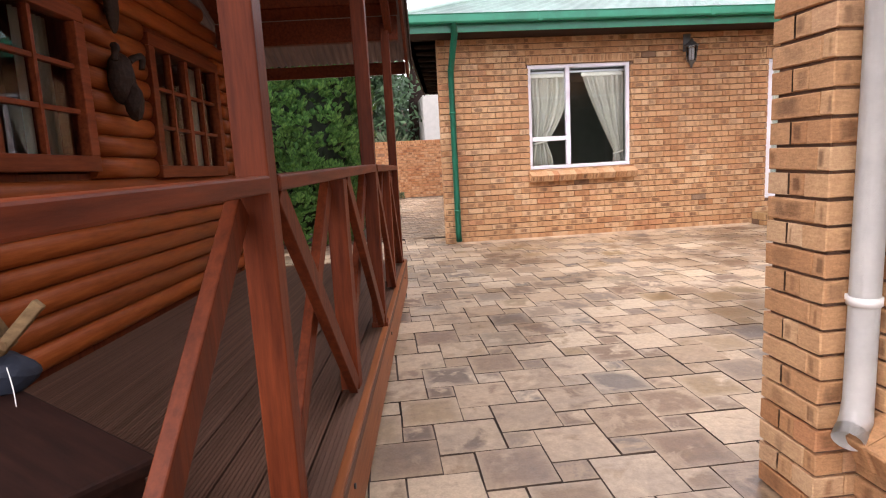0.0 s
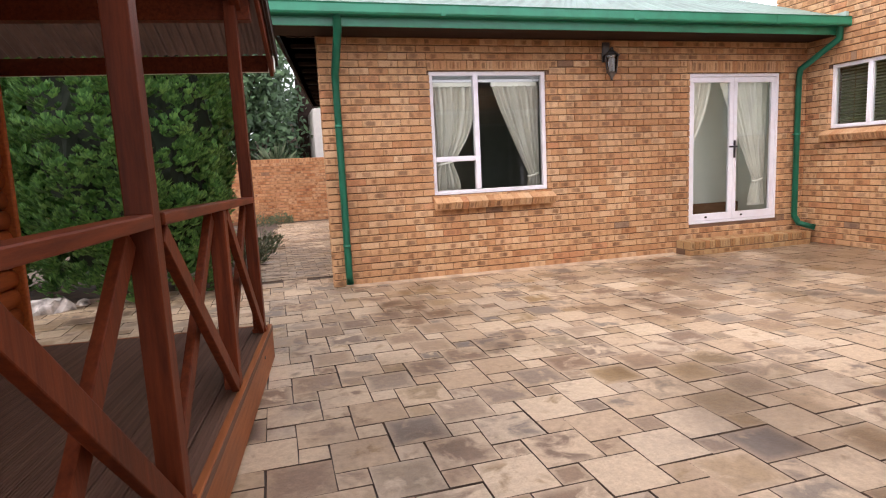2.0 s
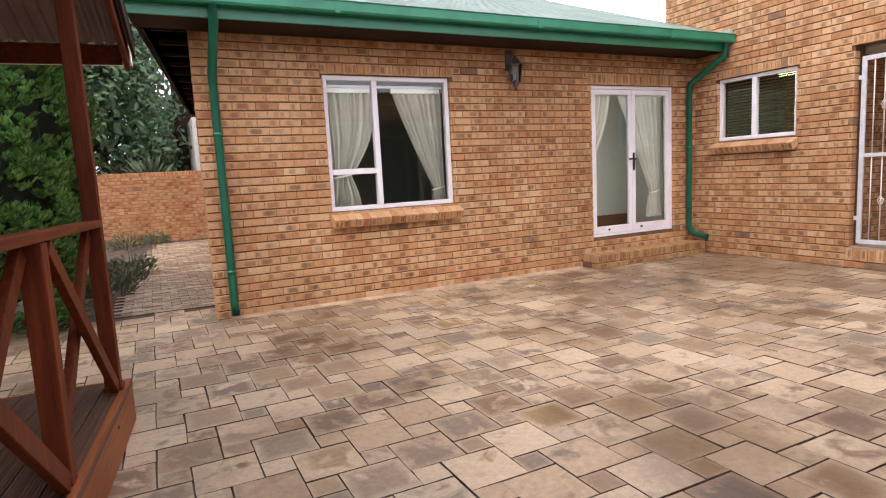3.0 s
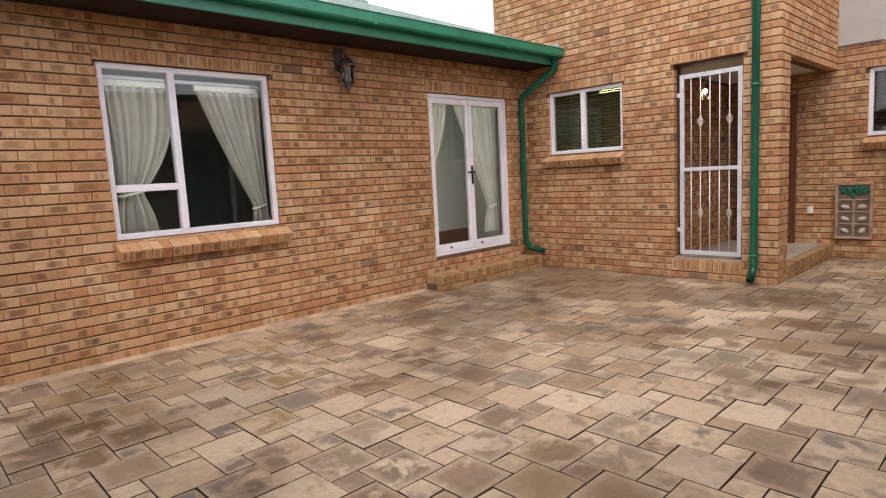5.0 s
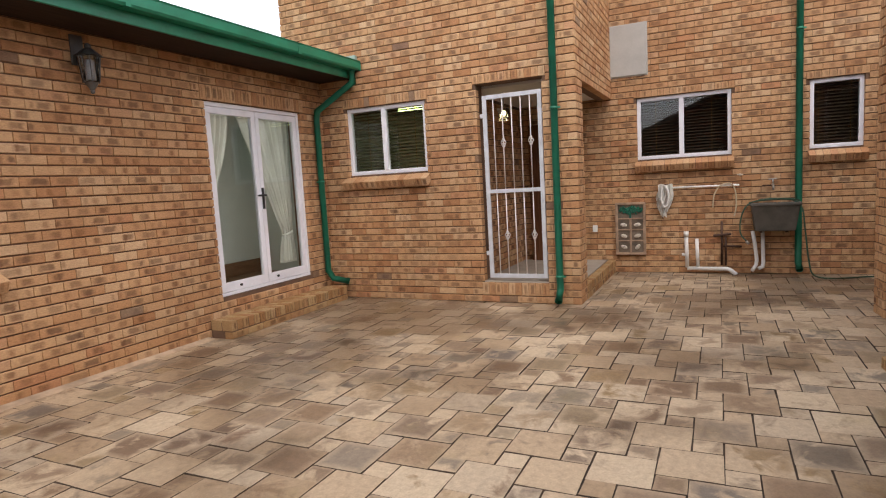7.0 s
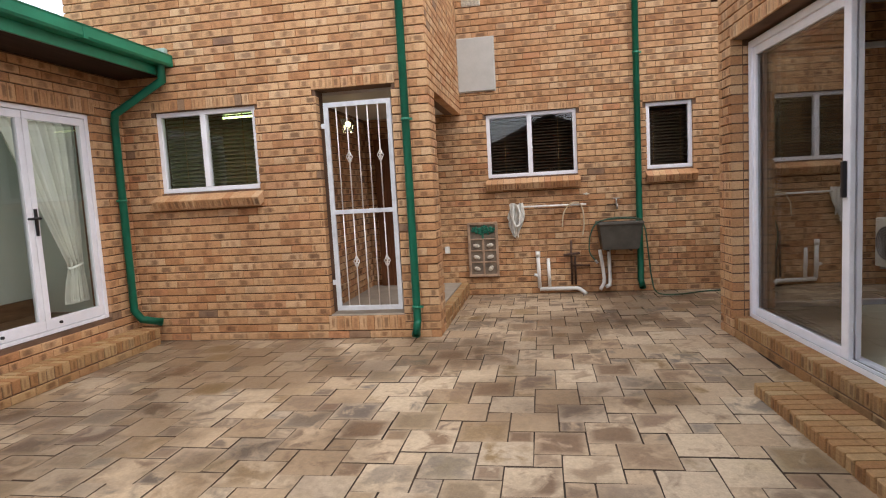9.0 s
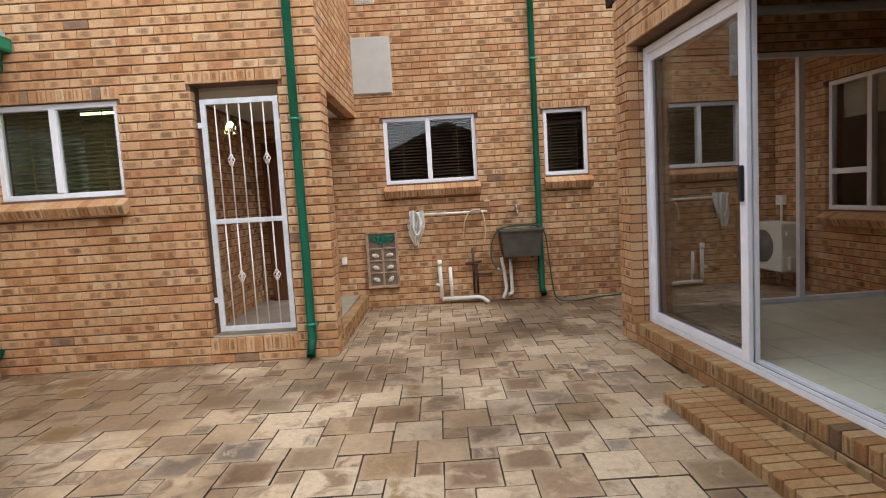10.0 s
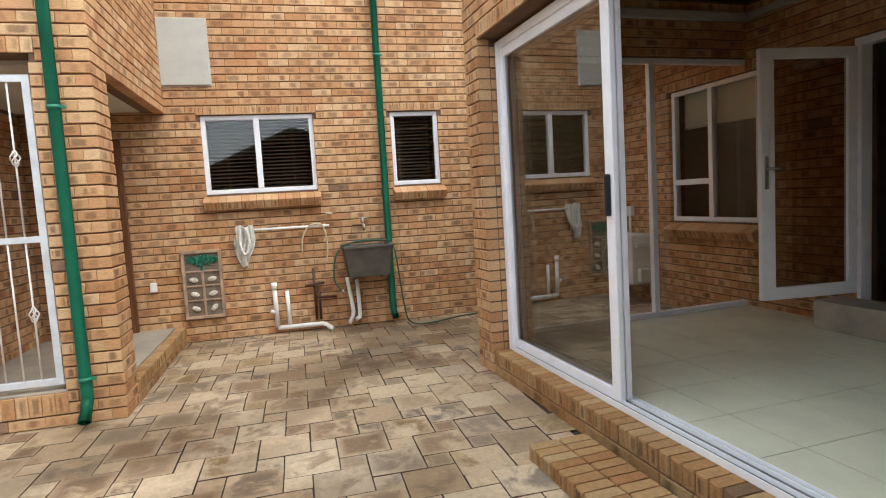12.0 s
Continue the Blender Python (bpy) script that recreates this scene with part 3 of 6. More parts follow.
solid("house_roof_slab", bm, DARKWOOD, pose(0, 0, 0), "unseen dark slab over the house, with overhangs added for shade", "roof", kind="structure")
bm = bmesh.new()
box(bm, 3.0, YS + 0.22, 0.0, 3.2, YD - 0.23, 3.2)
solid("patio_side_wall", bm, PLASTER, PATIO, "plain plastered patio side wall", "wall", kind="structure")

# ---- windows and doors ----
def two_light(name, at, w, h, split, label, low=None):
    """A window of two lights; low: height of a transom across the first light."""
    f, m = 0.05, 0.032
    bars = [(split - m, f, split + m, h - f)]
    panes = [(split + m, f, w - f, h - f)]
    if low:
        bars.append((f, low - m, split - m, low + m))
        panes += [(f, f, split - m, low - m), (f, low + m, split - m, h - f)]
    else:
        panes.append((f, f, split - m, h - f))
    return window(name, at, w, h, bars, panes, label)


two_light("window_1", AT_A @ pose(win_a[0], 0, win_a[2]), win_a[1] - win_a[0], 1.5, 0.60, "white aluminium window with cream curtains behind", 0.44)
brick_sill(AT_A @ pose(win_a[0] - 0.02, 0, win_a[2]), win_a[1] - win_a[0] + 0.08)
two_light("window_2", AT_B @ pose(win_b[0], 0, win_b[2]), win_b[1] - win_b[0], win_b[3] - win_b[2], 0.55, "white aluminium kitchen window with slatted blind")
brick_sill(AT_B @ pose(win_b[0] - 0.06, 0, win_b[2]), win_b[1] - win_b[0] + 0.09)
two_light("window_3", AT_C @ pose(win_c[0], 0, win_c[2]), win_c[1] - win_c[0], win_c[3] - win_c[2], 0.60, "white aluminium window with dark blinds")
brick_sill(AT_C @ pose(win_c[0] - 0.03, 0, win_c[2]), win_c[1] - win_c[0] + 0.06)
w4 = win_c2[1] - win_c2[0]
window("window_4", AT_C @ pose(win_c2[0], 0, win_c2[2]), w4, win_c2[3] - win_c2[2], [], [(0.05, 0.05, w4 - 0.05, win_c2[3] - win_c2[2] - 0.05)], "narrow white aluminium window with dark blind")
brick_sill(AT_C @ pose(win_c2[0] - 0.02, 0, win_c2[2]), w4 + 0.06)

# eave, gutter and roof of the curtained house
bm = bmesh.new()
box(bm, 0.27, 7.86, 2.90, 7.86, 7.885, 3.07, 0.004)
solid("fascia_board", bm, GREEN, pose(0, 0, 0), "green painted fascia board under the gutter", "fascia", kind="structure")
bm = bmesh.new()
prof = [(0.0, 0.0), (-0.10, 0.0), (-0.115, 0.02), (-0.115, 0.10), (-0.125, 0.115), (-0.105, 0.115), (-0.105, 0.025), (-0.095, 0.012), (0.0, 0.012)]
ends = [[bm.verts.new((x, 7.858 + y, 3.0 + z)) for y, z in prof] for x in (0.22, 7.862)]
for k in range(len(prof) - 1):
    bm.faces.new((ends[0][k], ends[0][k + 1], ends[1][k + 1], ends[1][k]))
gutter = thing("roof_gutter", pose(0.22, 7.858, 3.0), "green painted box gutter along the eave", "gutter")
bmesh.ops.translate(bm, verts=bm.verts, vec=(-0.22, -7.858, -3.0))
part("trough", bm, GREEN, gutter)
for x in (-0.004, 7.642):
    bm = bmesh.new()
    box(bm, x, -0.119, -0.003, x + 0.004, 0.0, 0.113)
    part("end_cap", bm, GREEN, gutter)
for x in (1.9, 4.3, 6.4):
    bm = bmesh.new()
    box(bm, x, -0.1185, -0.004, x + 0.05, -0.001, -0.0005)
    box(bm, x, -0.1195, -0.004, x + 0.05, -0.1155, 0.10)
    part("joint_strap", bm, GREEN, gutter)
bm = bmesh.new()
box(bm, 0.35, 7.89, 2.915, 7.86, 8.408, 2.935)

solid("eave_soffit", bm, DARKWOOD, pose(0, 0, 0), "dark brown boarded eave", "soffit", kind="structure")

# ---- more materials ----
TAPE = plain("tan_ladder_tape", (0.30, 0.19, 0.09), 0.9, vary=0.1, relief=0.0)
BLIND = plain("dark_slat", (0.085, 0.056, 0.036), 0.5, vary=0.1, relief=0.0)
PALEBLIND = plain("olive_slat", (0.13, 0.125, 0.06), 0.5, vary=0.1, relief=0.0)
GATE = plain("grey_white_gate_paint", (0.60, 0.61, 0.64), 0.45, vary=0.08, scale=8, relief=0.05)
ROD = plain("chalky_white_rod", (0.72, 0.66, 0.62), 0.5, vary=0.08, scale=8, relief=0.05)
BLACK = plain("black_plastic", (0.015, 0.016, 0.02), 0.35, vary=0.1, relief=0.0)
STEEL = plain("dull_steel", (0.45, 0.43, 0.40), 0.35, 1.0, vary=0.15, relief=0.05)
OLDCOPPER = plain("old_copper_pipe", (0.10, 0.055, 0.04), 0.55, 0.6, vary=0.25, scale=10, relief=0.1)
SINKSTONE = plain("dark_wash_trough", (0.085, 0.075, 0.06), 0.55, vary=0.2, scale=5, relief=0.2)
HOSE = plain("green_hose_rubber", (0.035, 0.085, 0.05), 0.5, vary=0.15, relief=0.0)
PALEHOSE = plain("cream_hose", (0.55, 0.45, 0.30), 0.5, vary=0.1, relief=0.0)
CLOTH = plain("off_white_cloth", (0.84, 0.82, 0.76), 0.95, vary=0.1, scale=12, relief=0.3)
PLAQUE = plain("grey_brown_plaque_stone", (0.40, 0.27, 0.18), 0.85, vary=0.2, scale=9, relief=0.3)
PLAQUEDARK = plain("dark_plaque_field", (0.20, 0.155, 0.115), 0.85, vary=0.2, scale=9, relief=0.3)
TREEGREEN = plain("glazed_green_relief", (0.02, 0.14, 0.09), 0.4, vary=0.3, scale=20, relief=0.2)
SHELL = plain("pale_shell", (0.62, 0.56, 0.46), 0.5, vary=0.2, scale=40, relief=0.1)
PANELGREY = plain("grey_beige_board", (0.46, 0.44, 0.40), 0.6, vary=0.04, relief=0.03)
TILE = plain("pale_green_grey_floor_tile", (0.72, 0.71, 0.54), 0.16, vary=0.06, scale=1.5, relief=0.0, source="World")
# dark grey with the shadow in the door track's groove painted in
TRACKDARK = plain("shadow_grey_metal", (0.16, 0.155, 0.15), 0.5, vary=0.25, scale=8, relief=0.0)
GROUT = plain("dark_grout", (0.07, 0.062, 0.048), 0.9, vary=0.1, relief=0.0)
APPLIANCE = plain("ivory_metal_casing", (0.68, 0.67, 0.60), 0.45, vary=0.04, relief=0.0)
SHADE = plain("cream_roller_blind", (0.62, 0.57, 0.46), 0.9, vary=0.04, relief=0.05)
LAMPMETAL = plain("dark_pewter_paint", (0.12, 0.12, 0.12), 0.45, 0.6, vary=0.15, relief=0.05)
SMOKED = glass_material("lamp_glass", (0.80, 0.84, 0.84), 2.2)
LEAF = leaf_material("thuja_leaf", (0.03, 0.10, 0.022), (0.075, 0.21, 0.045), (0.19, 0.38, 0.09))
FARLEAF = leaf_material("far_tree_leaf", (0.025, 0.055, 0.022), (0.05, 0.105, 0.04), (0.09, 0.16, 0.07))
SHRUB = leaf_material("shrub_leaf", (0.03, 0.05, 0.02), (0.07, 0.10, 0.045), (0.13, 0.16, 0.08))
GRASS = leaf_material("pale_grass", (0.10, 0.14, 0.05), (0.20, 0.22, 0.09), (0.34, 0.32, 0.17))
BARK = plain("brown_bark", (0.10, 0.07, 0.05), 0.9, vary=0.3, scale=8, relief=0.6)
THATCH = plain("grey_thatch", (0.16, 0.12, 0.09), 0.95, vary=0.3, scale=4, relief=0.6)
NAVY = plain("dark_blue_bag", (0.015, 0.02, 0.035), 0.8, vary=0.2, relief=0.2)
FIREWOOD = wood("split_firewood", (0.16, 0.10, 0.05), (0.34, 0.22, 0.11), 0.8, (1, 12, 12), 0.4, 0.0)


def glowing(name, colour, strength):
    m, n, l, b = material(name, 0.4, 0.0, colour)
    b.inputs["Emission Color"].default_value = (*colour, 1)
    b.inputs["Emission Strength"].default_value = strength
    return m


TUBE = glowing("lit_tube", (0.80, 1.0, 0.38), 5.0)
BULB = glowing("lit_bulb", (1.0, 0.85, 0.45), 6.0)


# ---- curtains and blinds ----
def curtain(at, top, waist, hem, z_top, z_waist, z_hem, label, folds=7, seed=1, bow=1.7):
    """A tied-back curtain. top, waist, hem: (x0, x1) at those heights."""
    cur = thing("curtain", at, label, "curtain", "cream curtains")
    r = random.Random(seed)
    bm = bmesh.new()
    nu, nv = 64, 36
    grid = []
    phases = [r.uniform(-0.5, 0.5) for _ in range(4)]
    for j in range(nv + 1):
        v = j / nv
        z = z_top + (z_hem - z_top) * v
        if z > z_waist:
            t = (z_top - z) / (z_top - z_waist)
            e = t ** bow
            x0, x1 = top[0] + (waist[0] - top[0]) * t, top[1] + (waist[1] - top[1]) * e
            if waist[1] >= top[1] - 0.02:
                x0, x1 = top[0] + (waist[0] - top[0]) * e, top[1] + (waist[1] - top[1]) * t
            amp = 0.035 - 0.014 * t
        else:
            t = (z_waist - z) / max(0.01, z_waist - z_hem)
            s = math.sin(t * math.pi / 2)
            x0, x1 = waist[0] + (hem[0] - waist[0]) * s, waist[1] + (hem[1] - waist[1]) * s
            amp = 0.02 + 0.012 * t
        row = []
        for i in range(nu + 1):
            u = i / nu
            a = u * folds * math.tau + phases[0] + 0.6 * math.sin(u * 5 + phases[1]) + 0.3 * math.sin(z * 2 + phases[2])
            row.append(bm.verts.new((x0 + (x1 - x0) * u + 0.008 * math.sin(a * 0.5 + 1), amp * (math.sin(a) + 0.35 * math.sin(2.3 * a + phases[3])), z)))
        grid.append(row)
    for a, b in zip(grid, grid[1:]):
        for i in range(nu):
            bm.faces.new((a[i], b[i], b[i + 1], a[i + 1])).smooth = True
    bmesh.ops.solidify(bm, geom=bm.faces[:], thickness=0.002)
    part("cloth", bm, CURTAIN, cur)
    bm = bmesh.new()
    m = (waist[0] + waist[1]) / 2
    w = abs(waist[1] - waist[0]) / 2 + 0.008
    tube(bm, [(m + w * math.cos(k * math.tau / 16), 0.035 * math.sin(k * math.tau / 16), z_waist + 0.02 * math.cos(k * math.tau / 16)) for k in range(17)], 0.012, 8)
    part("tie_band", bm, CURTAIN, cur)
    bm = bmesh.new()
    box(bm, top[0], -0.02, z_top - 0.01, top[1], 0.02, z_top + 0.045, 0.006)
    part("heading_tape", bm, CURTAIN, cur)
    return cur


def curtain_rail(at, width, z):
    rail = thing("curtain_rail", at, "slim white curtain rail over the glass", "curtain rail", "curtain rails")
    bm = bmesh.new()
    box(bm, 0, -0.015, z, width, 0.015, z + 0.03, 0.004)
    part("rail", bm, WHITE, rail)
    for x in (0.08, width - 0.08):
        bm = bmesh.new()
        box(bm, x - 0.015, -0.05, z + 0.005, x + 0.015, -0.016, z + 0.025)
        part("bracket", bm, WHITE, rail)


CW = AT_A @ pose(win_a[0], 0.25, 0)
curtain_rail(CW, 1.55, 2.43)
curtain(CW, (0.04, 0.66), (0.12, 0.32), (0.04, 0.42), 2.38, 1.42, 1.06, "cream lined curtain tied back beside the window", 8, 3, 2.4)
curtain(CW, (0.88, 1.52), (1.38, 1.52), (1.34, 1.54), 2.38, 1.22, 0.95, "cream lined curtain swept to the window's edge", 8, 4, 1.12)
CD = AT_A @ pose(door_a[0], 0.25, 0)
curtain_rail(CD, 1.56, 2.43)
curtain(CD, (0.0, 0.52), (-0.12, 0.06), (-0.14, 0.06), 2.40, 1.25, 0.50, "cream curtain tied back inside the glass doors", 6, 5)
curtain(CD, (0.70, 1.54), (1.34, 1.50), (1.26, 1.52), 2.40, 0.96, 0.58, "cream curtain gathered low inside the glass doors", 8, 6, 1.45)


bm = bmesh.new()
box(bm, 4.76, 1.21, 0.371, 6.99, 1.245, 0.56, 0.006)
solid("baseboard", bm, ROOMFLOOR, AT_A, "brown wooden skirting board in the hall", "skirting", kind="structure")


# area lamps added just inside the glass to brighten hall and curtains
def fill_lamp(name, at, w, h, power):
    data = bpy.data.lights.new(name, 'AREA')
    data.shape, data.size, data.size_y, data.energy, data.color = 'RECTANGLE', w, h, power, (0.95, 1.0, 0.97)
    ob = new(name, data)
    ob.matrix_world = at


fill_lamp("door_fill_lamp", AT_A @ pose((door_a[0] + door_a[1]) / 2, 0.135, 1.45, 90, 0, 0) @ pose(0, 0, 0, 0, 0, 0), 1.35, 1.9, 6.5)
fill_lamp("window_fill_lamp", AT_A @ pose((win_a[0] + win_a[1]) / 2, 0.135, 1.78, 90, 0, 0), 1.35, 1.35, 3.8)


def blind(at, width, top, bottom, mat, label, pitch=0.042):
    b = thing("slat_blind", at, label, "window blind", "slat blinds")
    bm = bmesh.new()
    box(bm, 0.01, -0.025, top - 0.04, width - 0.01, 0.025, top, 0.003)
    part("head_rail", bm, mat, b)
    bm = bmesh.new()
    box(bm, 0, -0.02, -0.0015, width - 0.03, 0.02, 0.0015, 0.0, pose(0, 0, 0, 32, 0, 0))
    me = mesh_of("slat", bm, mat)
    z = top - 0.06
    while z > bottom + 0.02:
        ob = new("slat", me)
        ob.parent = b
        ob.location = (0.015, 0, z)
        z -= pitch
    for x in (width * 0.2, width * 0.8):
        bm = bmesh.new()
        box(bm, x - 0.004, -0.024, bottom, x + 0.004, -0.021, top - 0.03)
        part("ladder_tape", bm, TAPE, b)


blind(AT_B @ pose(win_b[0], 0.2, 0), win_b[1] - win_b[0], win_b[3], win_b[2], PALEBLIND, "olive slatted blind half open behind the kitchen window")
blind(AT_C @ pose(win_c[0], 0.2, 0), win_c[1] - win_c[0], win_c[3], win_c[2], BLIND, "dark brown slatted blind behind the window")
blind(AT_C @ pose(win_c2[0], 0.2, 0), w4, win_c2[3], win_c2[2], BLIND, "dark brown slatted blind behind the narrow window")
tube_lamp = thing("ceiling_light", AT_B @ pose(1.75, 1.1, 2.6), "lit fluorescent tube fitting on the kitchen ceiling", "ceiling light")
bm = bmesh.new()
box(bm, -0.6, -0.06, 0.03, 0.6, 0.06, 0.09, 0.01)
part("housing", bm, WHITE, tube_lamp)
bm = bmesh.new()
tube(bm, [(-0.58, 0, 0.0), (0.58, 0, 0.0)], 0.022)
part("tube", bm, TUBE, tube_lamp, "glowing tube")

# ---- glazed double door ----
dw, dh = door_a[1] - door_a[0], door_a[3] - door_a[2]
fd = thing("door_1", AT_A @ pose(door_a[0], 0, door_a[2]), "white aluminium glazed double door, closed", "door", kind="structure")
bm = bmesh.new()
box(bm, 0, 0.04, 0, dw, 0.12, 0.035, 0.004)
box(bm, 0, 0.04, dh - 0.045, dw, 0.12, dh, 0.004)
box(bm, 0, 0.041, 0.035, 0.045, 0.12, dh - 0.045, 0.003)
box(bm, dw - 0.045, 0.041, 0.035, dw, 0.12, dh - 0.045, 0.003)
part("door_frame", bm, WHITE, fd)
for k in range(2):
    x0 = 0.047 + k * (dw / 2 - 0.045)
    x1 = x0 + dw / 2 - 0.05
    bm = bmesh.new()
    box(bm, x0, 0.05, 0.04, x1, 0.1, 0.14, 0.005)
    box(bm, x0, 0.05, dh - 0.12, x1, 0.1, dh - 0.05, 0.005)
    box(bm, x0, 0.051, 0.14, x0 + 0.062, 0.1, dh - 0.12, 0.004)
    box(bm, x1 - 0.062, 0.051, 0.14, x1, 0.1, dh - 0.12, 0.004)
    leaf = part("door_leaf", bm, WHITE, fd)
    glass_pane(leaf, x0 + 0.058, 0.075, 0.136, x1 - 0.058, dh - 0.116)
bm = bmesh.new()
hx = dw / 2 + 0.022
box(bm, hx - 0.016, 0.036, 0.92, hx + 0.016, 0.05, 1.17, 0.004)
tube(bm, [(hx, 0.05, 1.08), (hx, 0.0, 1.08), (hx - 0.13, -0.005, 1.08)], 0.011)
part("door_handle", bm, BLACK, fd, "black lever handle on a long plate")
for x in (0.32, dw / 2 + 0.16):
    bm = bmesh.new()
    disc(bm, (x, 0.052, 0.09), (0, -1, 0), 0.014, 0.02)
    part("door_stop", bm, BLACK, fd)


def brick_step(name, at, width, deep, high, label, lie=0.0):
    """A low step of bricks on edge with their ends to the front."""
    st = thing(name, at, label, "step", kind="structure")
    bm = bmesh.new()
    box(bm, 0.01, 0.012, 0, width - 0.01, deep - 0.002, high - 0.02)
    part("mortar_core", bm, MORTAR, st)
    n = round(width / 0.0835)
    w = width / n
    bricks_deep = 1 if deep < 0.26 else 2
    d = deep / bricks_deep
    for i in range(n):
        for k in range(bricks_deep):
            low = high - 0.108 if high > 0.13 else 0.0
            ob = new("brick", piece_mesh("step_brick", w - 0.012, high - low, d - 0.012, 0.006, STEPBRICK, i % 5))
            ob.parent = st
            ob.location = (i * w + 0.006, k * d, low)
    if high > 0.13:
        n = max(1, round(width / PITCH))
        w = width / n
        for i in range(n):
            ob = new("brick", piece_mesh("step_stretcher", w - 0.008, high - 0.12, 0.1, 0.005, STEPBRICK, i % 5))
            ob.parent = st
            ob.location = (i * w + 0.004, 0.003, 0.0)
    return st


brick_step("door_step", pose(5.63, 8.11, 0), 2.1, 0.30, 0.19, "low tan brick step under the glazed doors")
brick_step("porch_step", pose(8.215, 4.975, 0), XC - 8.217, 0.11, 0.19, "tan brick edge of the porch floor")
bm = bmesh.new()
box(bm, 0, 0.02, 0.19, 0.83, 0.24, 0.262, 0.004)
solid("gate_threshold", bm, SCREED, pose(XB, 6.18, 0, 0, 0, -90), "worn cement sill under the gate", "sill", kind="structure")

# ---- security gate ----
gate = thing("security_gate", AT_B @ pose(ub(6.105), 0.03, 0.30), "grey-white steel security gate with twisted basket bars", "gate")
gw, gh = 0.725, 2.19
for n_, q in (("gate_stile", (0, 0, 0, 0.05, 0.03, gh)), ("gate_stile", (gw - 0.05, 0, 0, gw, 0.03, gh)), ("gate_rail", (0.05, 0.001, 0, gw - 0.05, 0.029, 0.05)), ("gate_rail", (0.05, 0.001, gh - 0.05, gw - 0.05, 0.029, gh)), ("gate_rail", (0.05, 0.001, 1.03, gw - 0.05, 0.029, 1.075))):
    bm = bmesh.new()
    box(bm, *q, 0.003)
    part(n_, bm, GATE, gate)
for i in range(5):
    x = 0.05 + (gw - 0.1) * (i + 0.75) / 5.6
    for z0, z1, knot in ((0.05, 1.03, 0.52), (1.075, gh - 0.05, 1.62)):
        bm = bmesh.new()
        tube(bm, [(x, 0.015, z0), (x, 0.015, z1)], 0.007, 8)
        rod = part("bar", bm, ROD, gate)
        if i in (1, 4):
            bm = bmesh.new()
            for k in range(4):
                pts = []
                for s in range(9):
                    t = s / 8
                    a = k * math.tau / 4 + t * math.pi * 1.1
                    rr = 0.004 + 0.026 * math.sin(t * math.pi)
                    pts.append((x + rr * math.cos(a), 0.015 + rr * math.sin(a), knot - 0.055 + 0.11 * t))
                tube(bm, pts, 0.005, 6)
            part("basket_twist", bm, ROD, rod, "twisted wire basket")
for x in (-0.035, gw):
    for z in (0.28, 1.93):
        bm = bmesh.new()
        box(bm, x, 0.003, z, x + 0.035, 0.027, z + 0.05, 0.003)
        part("hinge_lug", bm, GATE, gate)

porch_lamp = thing("porch_lamp", pose(8.55, 6.06, 2.26), "lit lantern hanging inside the porch", "lamp")
bm = bmesh.new()
tube(bm, [(0, 0, 0.345), (0, 0, 0.16)], 0.006, 8)
part("rod", bm, LAMPMETAL, porch_lamp)
bm = bmesh.new()
bmesh.ops.create_cone(bm, cap_ends=False, segments=12, radius1=0.06, radius2=0.09, depth=0.17, matrix=Matrix.Translation((0, 0, 0.07)))
part("shade", bm, SMOKED, porch_lamp).visible_shadow = False
bm = bmesh.new()
bmesh.ops.create_icosphere(bm, subdivisions=2, radius=0.035, matrix=Matrix.Translation((0, 0, 0.08)))
part("bulb", bm, BULB, porch_lamp, "glowing bulb")
# inner door and shelf seen through the gate
bm = bmesh.new()
box(bm, 0, 0, 0.19, 0.06, 0.8, 2.3, 0.004)
DOORWOOD = wood("brown_inner_door", (0.11, 0.045, 0.02), (0.22, 0.095, 0.045), 0.5, (12, 12, 1))
solid("door_2", bm, DOORWOOD, pose(10.22, 5.45, 0), "brown wooden door at the back of the porch", "door", kind="structure")

# ---- rain pipes ----
def rain_pipe(points, label, group, mat=GREEN, r=0.04, brackets=()):
    pipe = thing("rain_pipe", pose(*points[-1]), label, "downpipe", group)
    inv = pipe.matrix_world.inverted()
    pts = [inv @ Vector(p) for p in points]
    bm = bmesh.new()
    tube(bm, pts, r, 16, False)
    bmesh.ops.solidify(bm, geom=bm.faces[:], thickness=-0.004)
    part("pipe", bm, mat, pipe)
    a, b = pts[-1], pts[-2]
    bm = bmesh.new()
    tube(bm, [a, a + (b - a).normalized() * 0.04], r + 0.004, 16, False)
    bmesh.ops.solidify(bm, geom=bm.faces[:], thickness=0.003)
    part("shoe_collar", bm, mat, pipe)
    for p, d in brackets:
        p, d = inv @ Vector(p), Vector(d)
        bm = bmesh.new()
        tube(bm, [p - Vector((0, 0, 0.014)), p + Vector((0, 0, 0.014))], r + 0.006, 16)
        bar(bm, p, p + d, 0.03, 0.02)
        part("pipe_bracket", bm, mat, pipe)
    return pipe


rain_pipe([(1.0, 7.79, 3.0), (1.0, 7.80, 2.86), (1.0, 8.345, 2.48), (1.0, 8.355, 2.38), (1.0, 8.355, 0.16), (1.0, 8.30, 0.05)], "green painted downpipe at the house corner", "green downpipes", brackets=[((1.0, 8.355, 1.9), (0, 0.07, 0)), ((1.0, 8.355, 0.5), (0, 0.07, 0))])
rain_pipe([(7.74, 7.80, 2.99), (7.74, 7.80, 2.84), (7.66, 8.33, 2.52), (7.66, 8.35, 2.42), (7.66, 8.35, 0.40), (7.70, 8.30, 0.29), (7.80, 8.12, 0.235)], "green painted downpipe in the yard corner", "green downpipes", brackets=[((7.66, 8.35, 1.6), (0, 0.07, 0))])
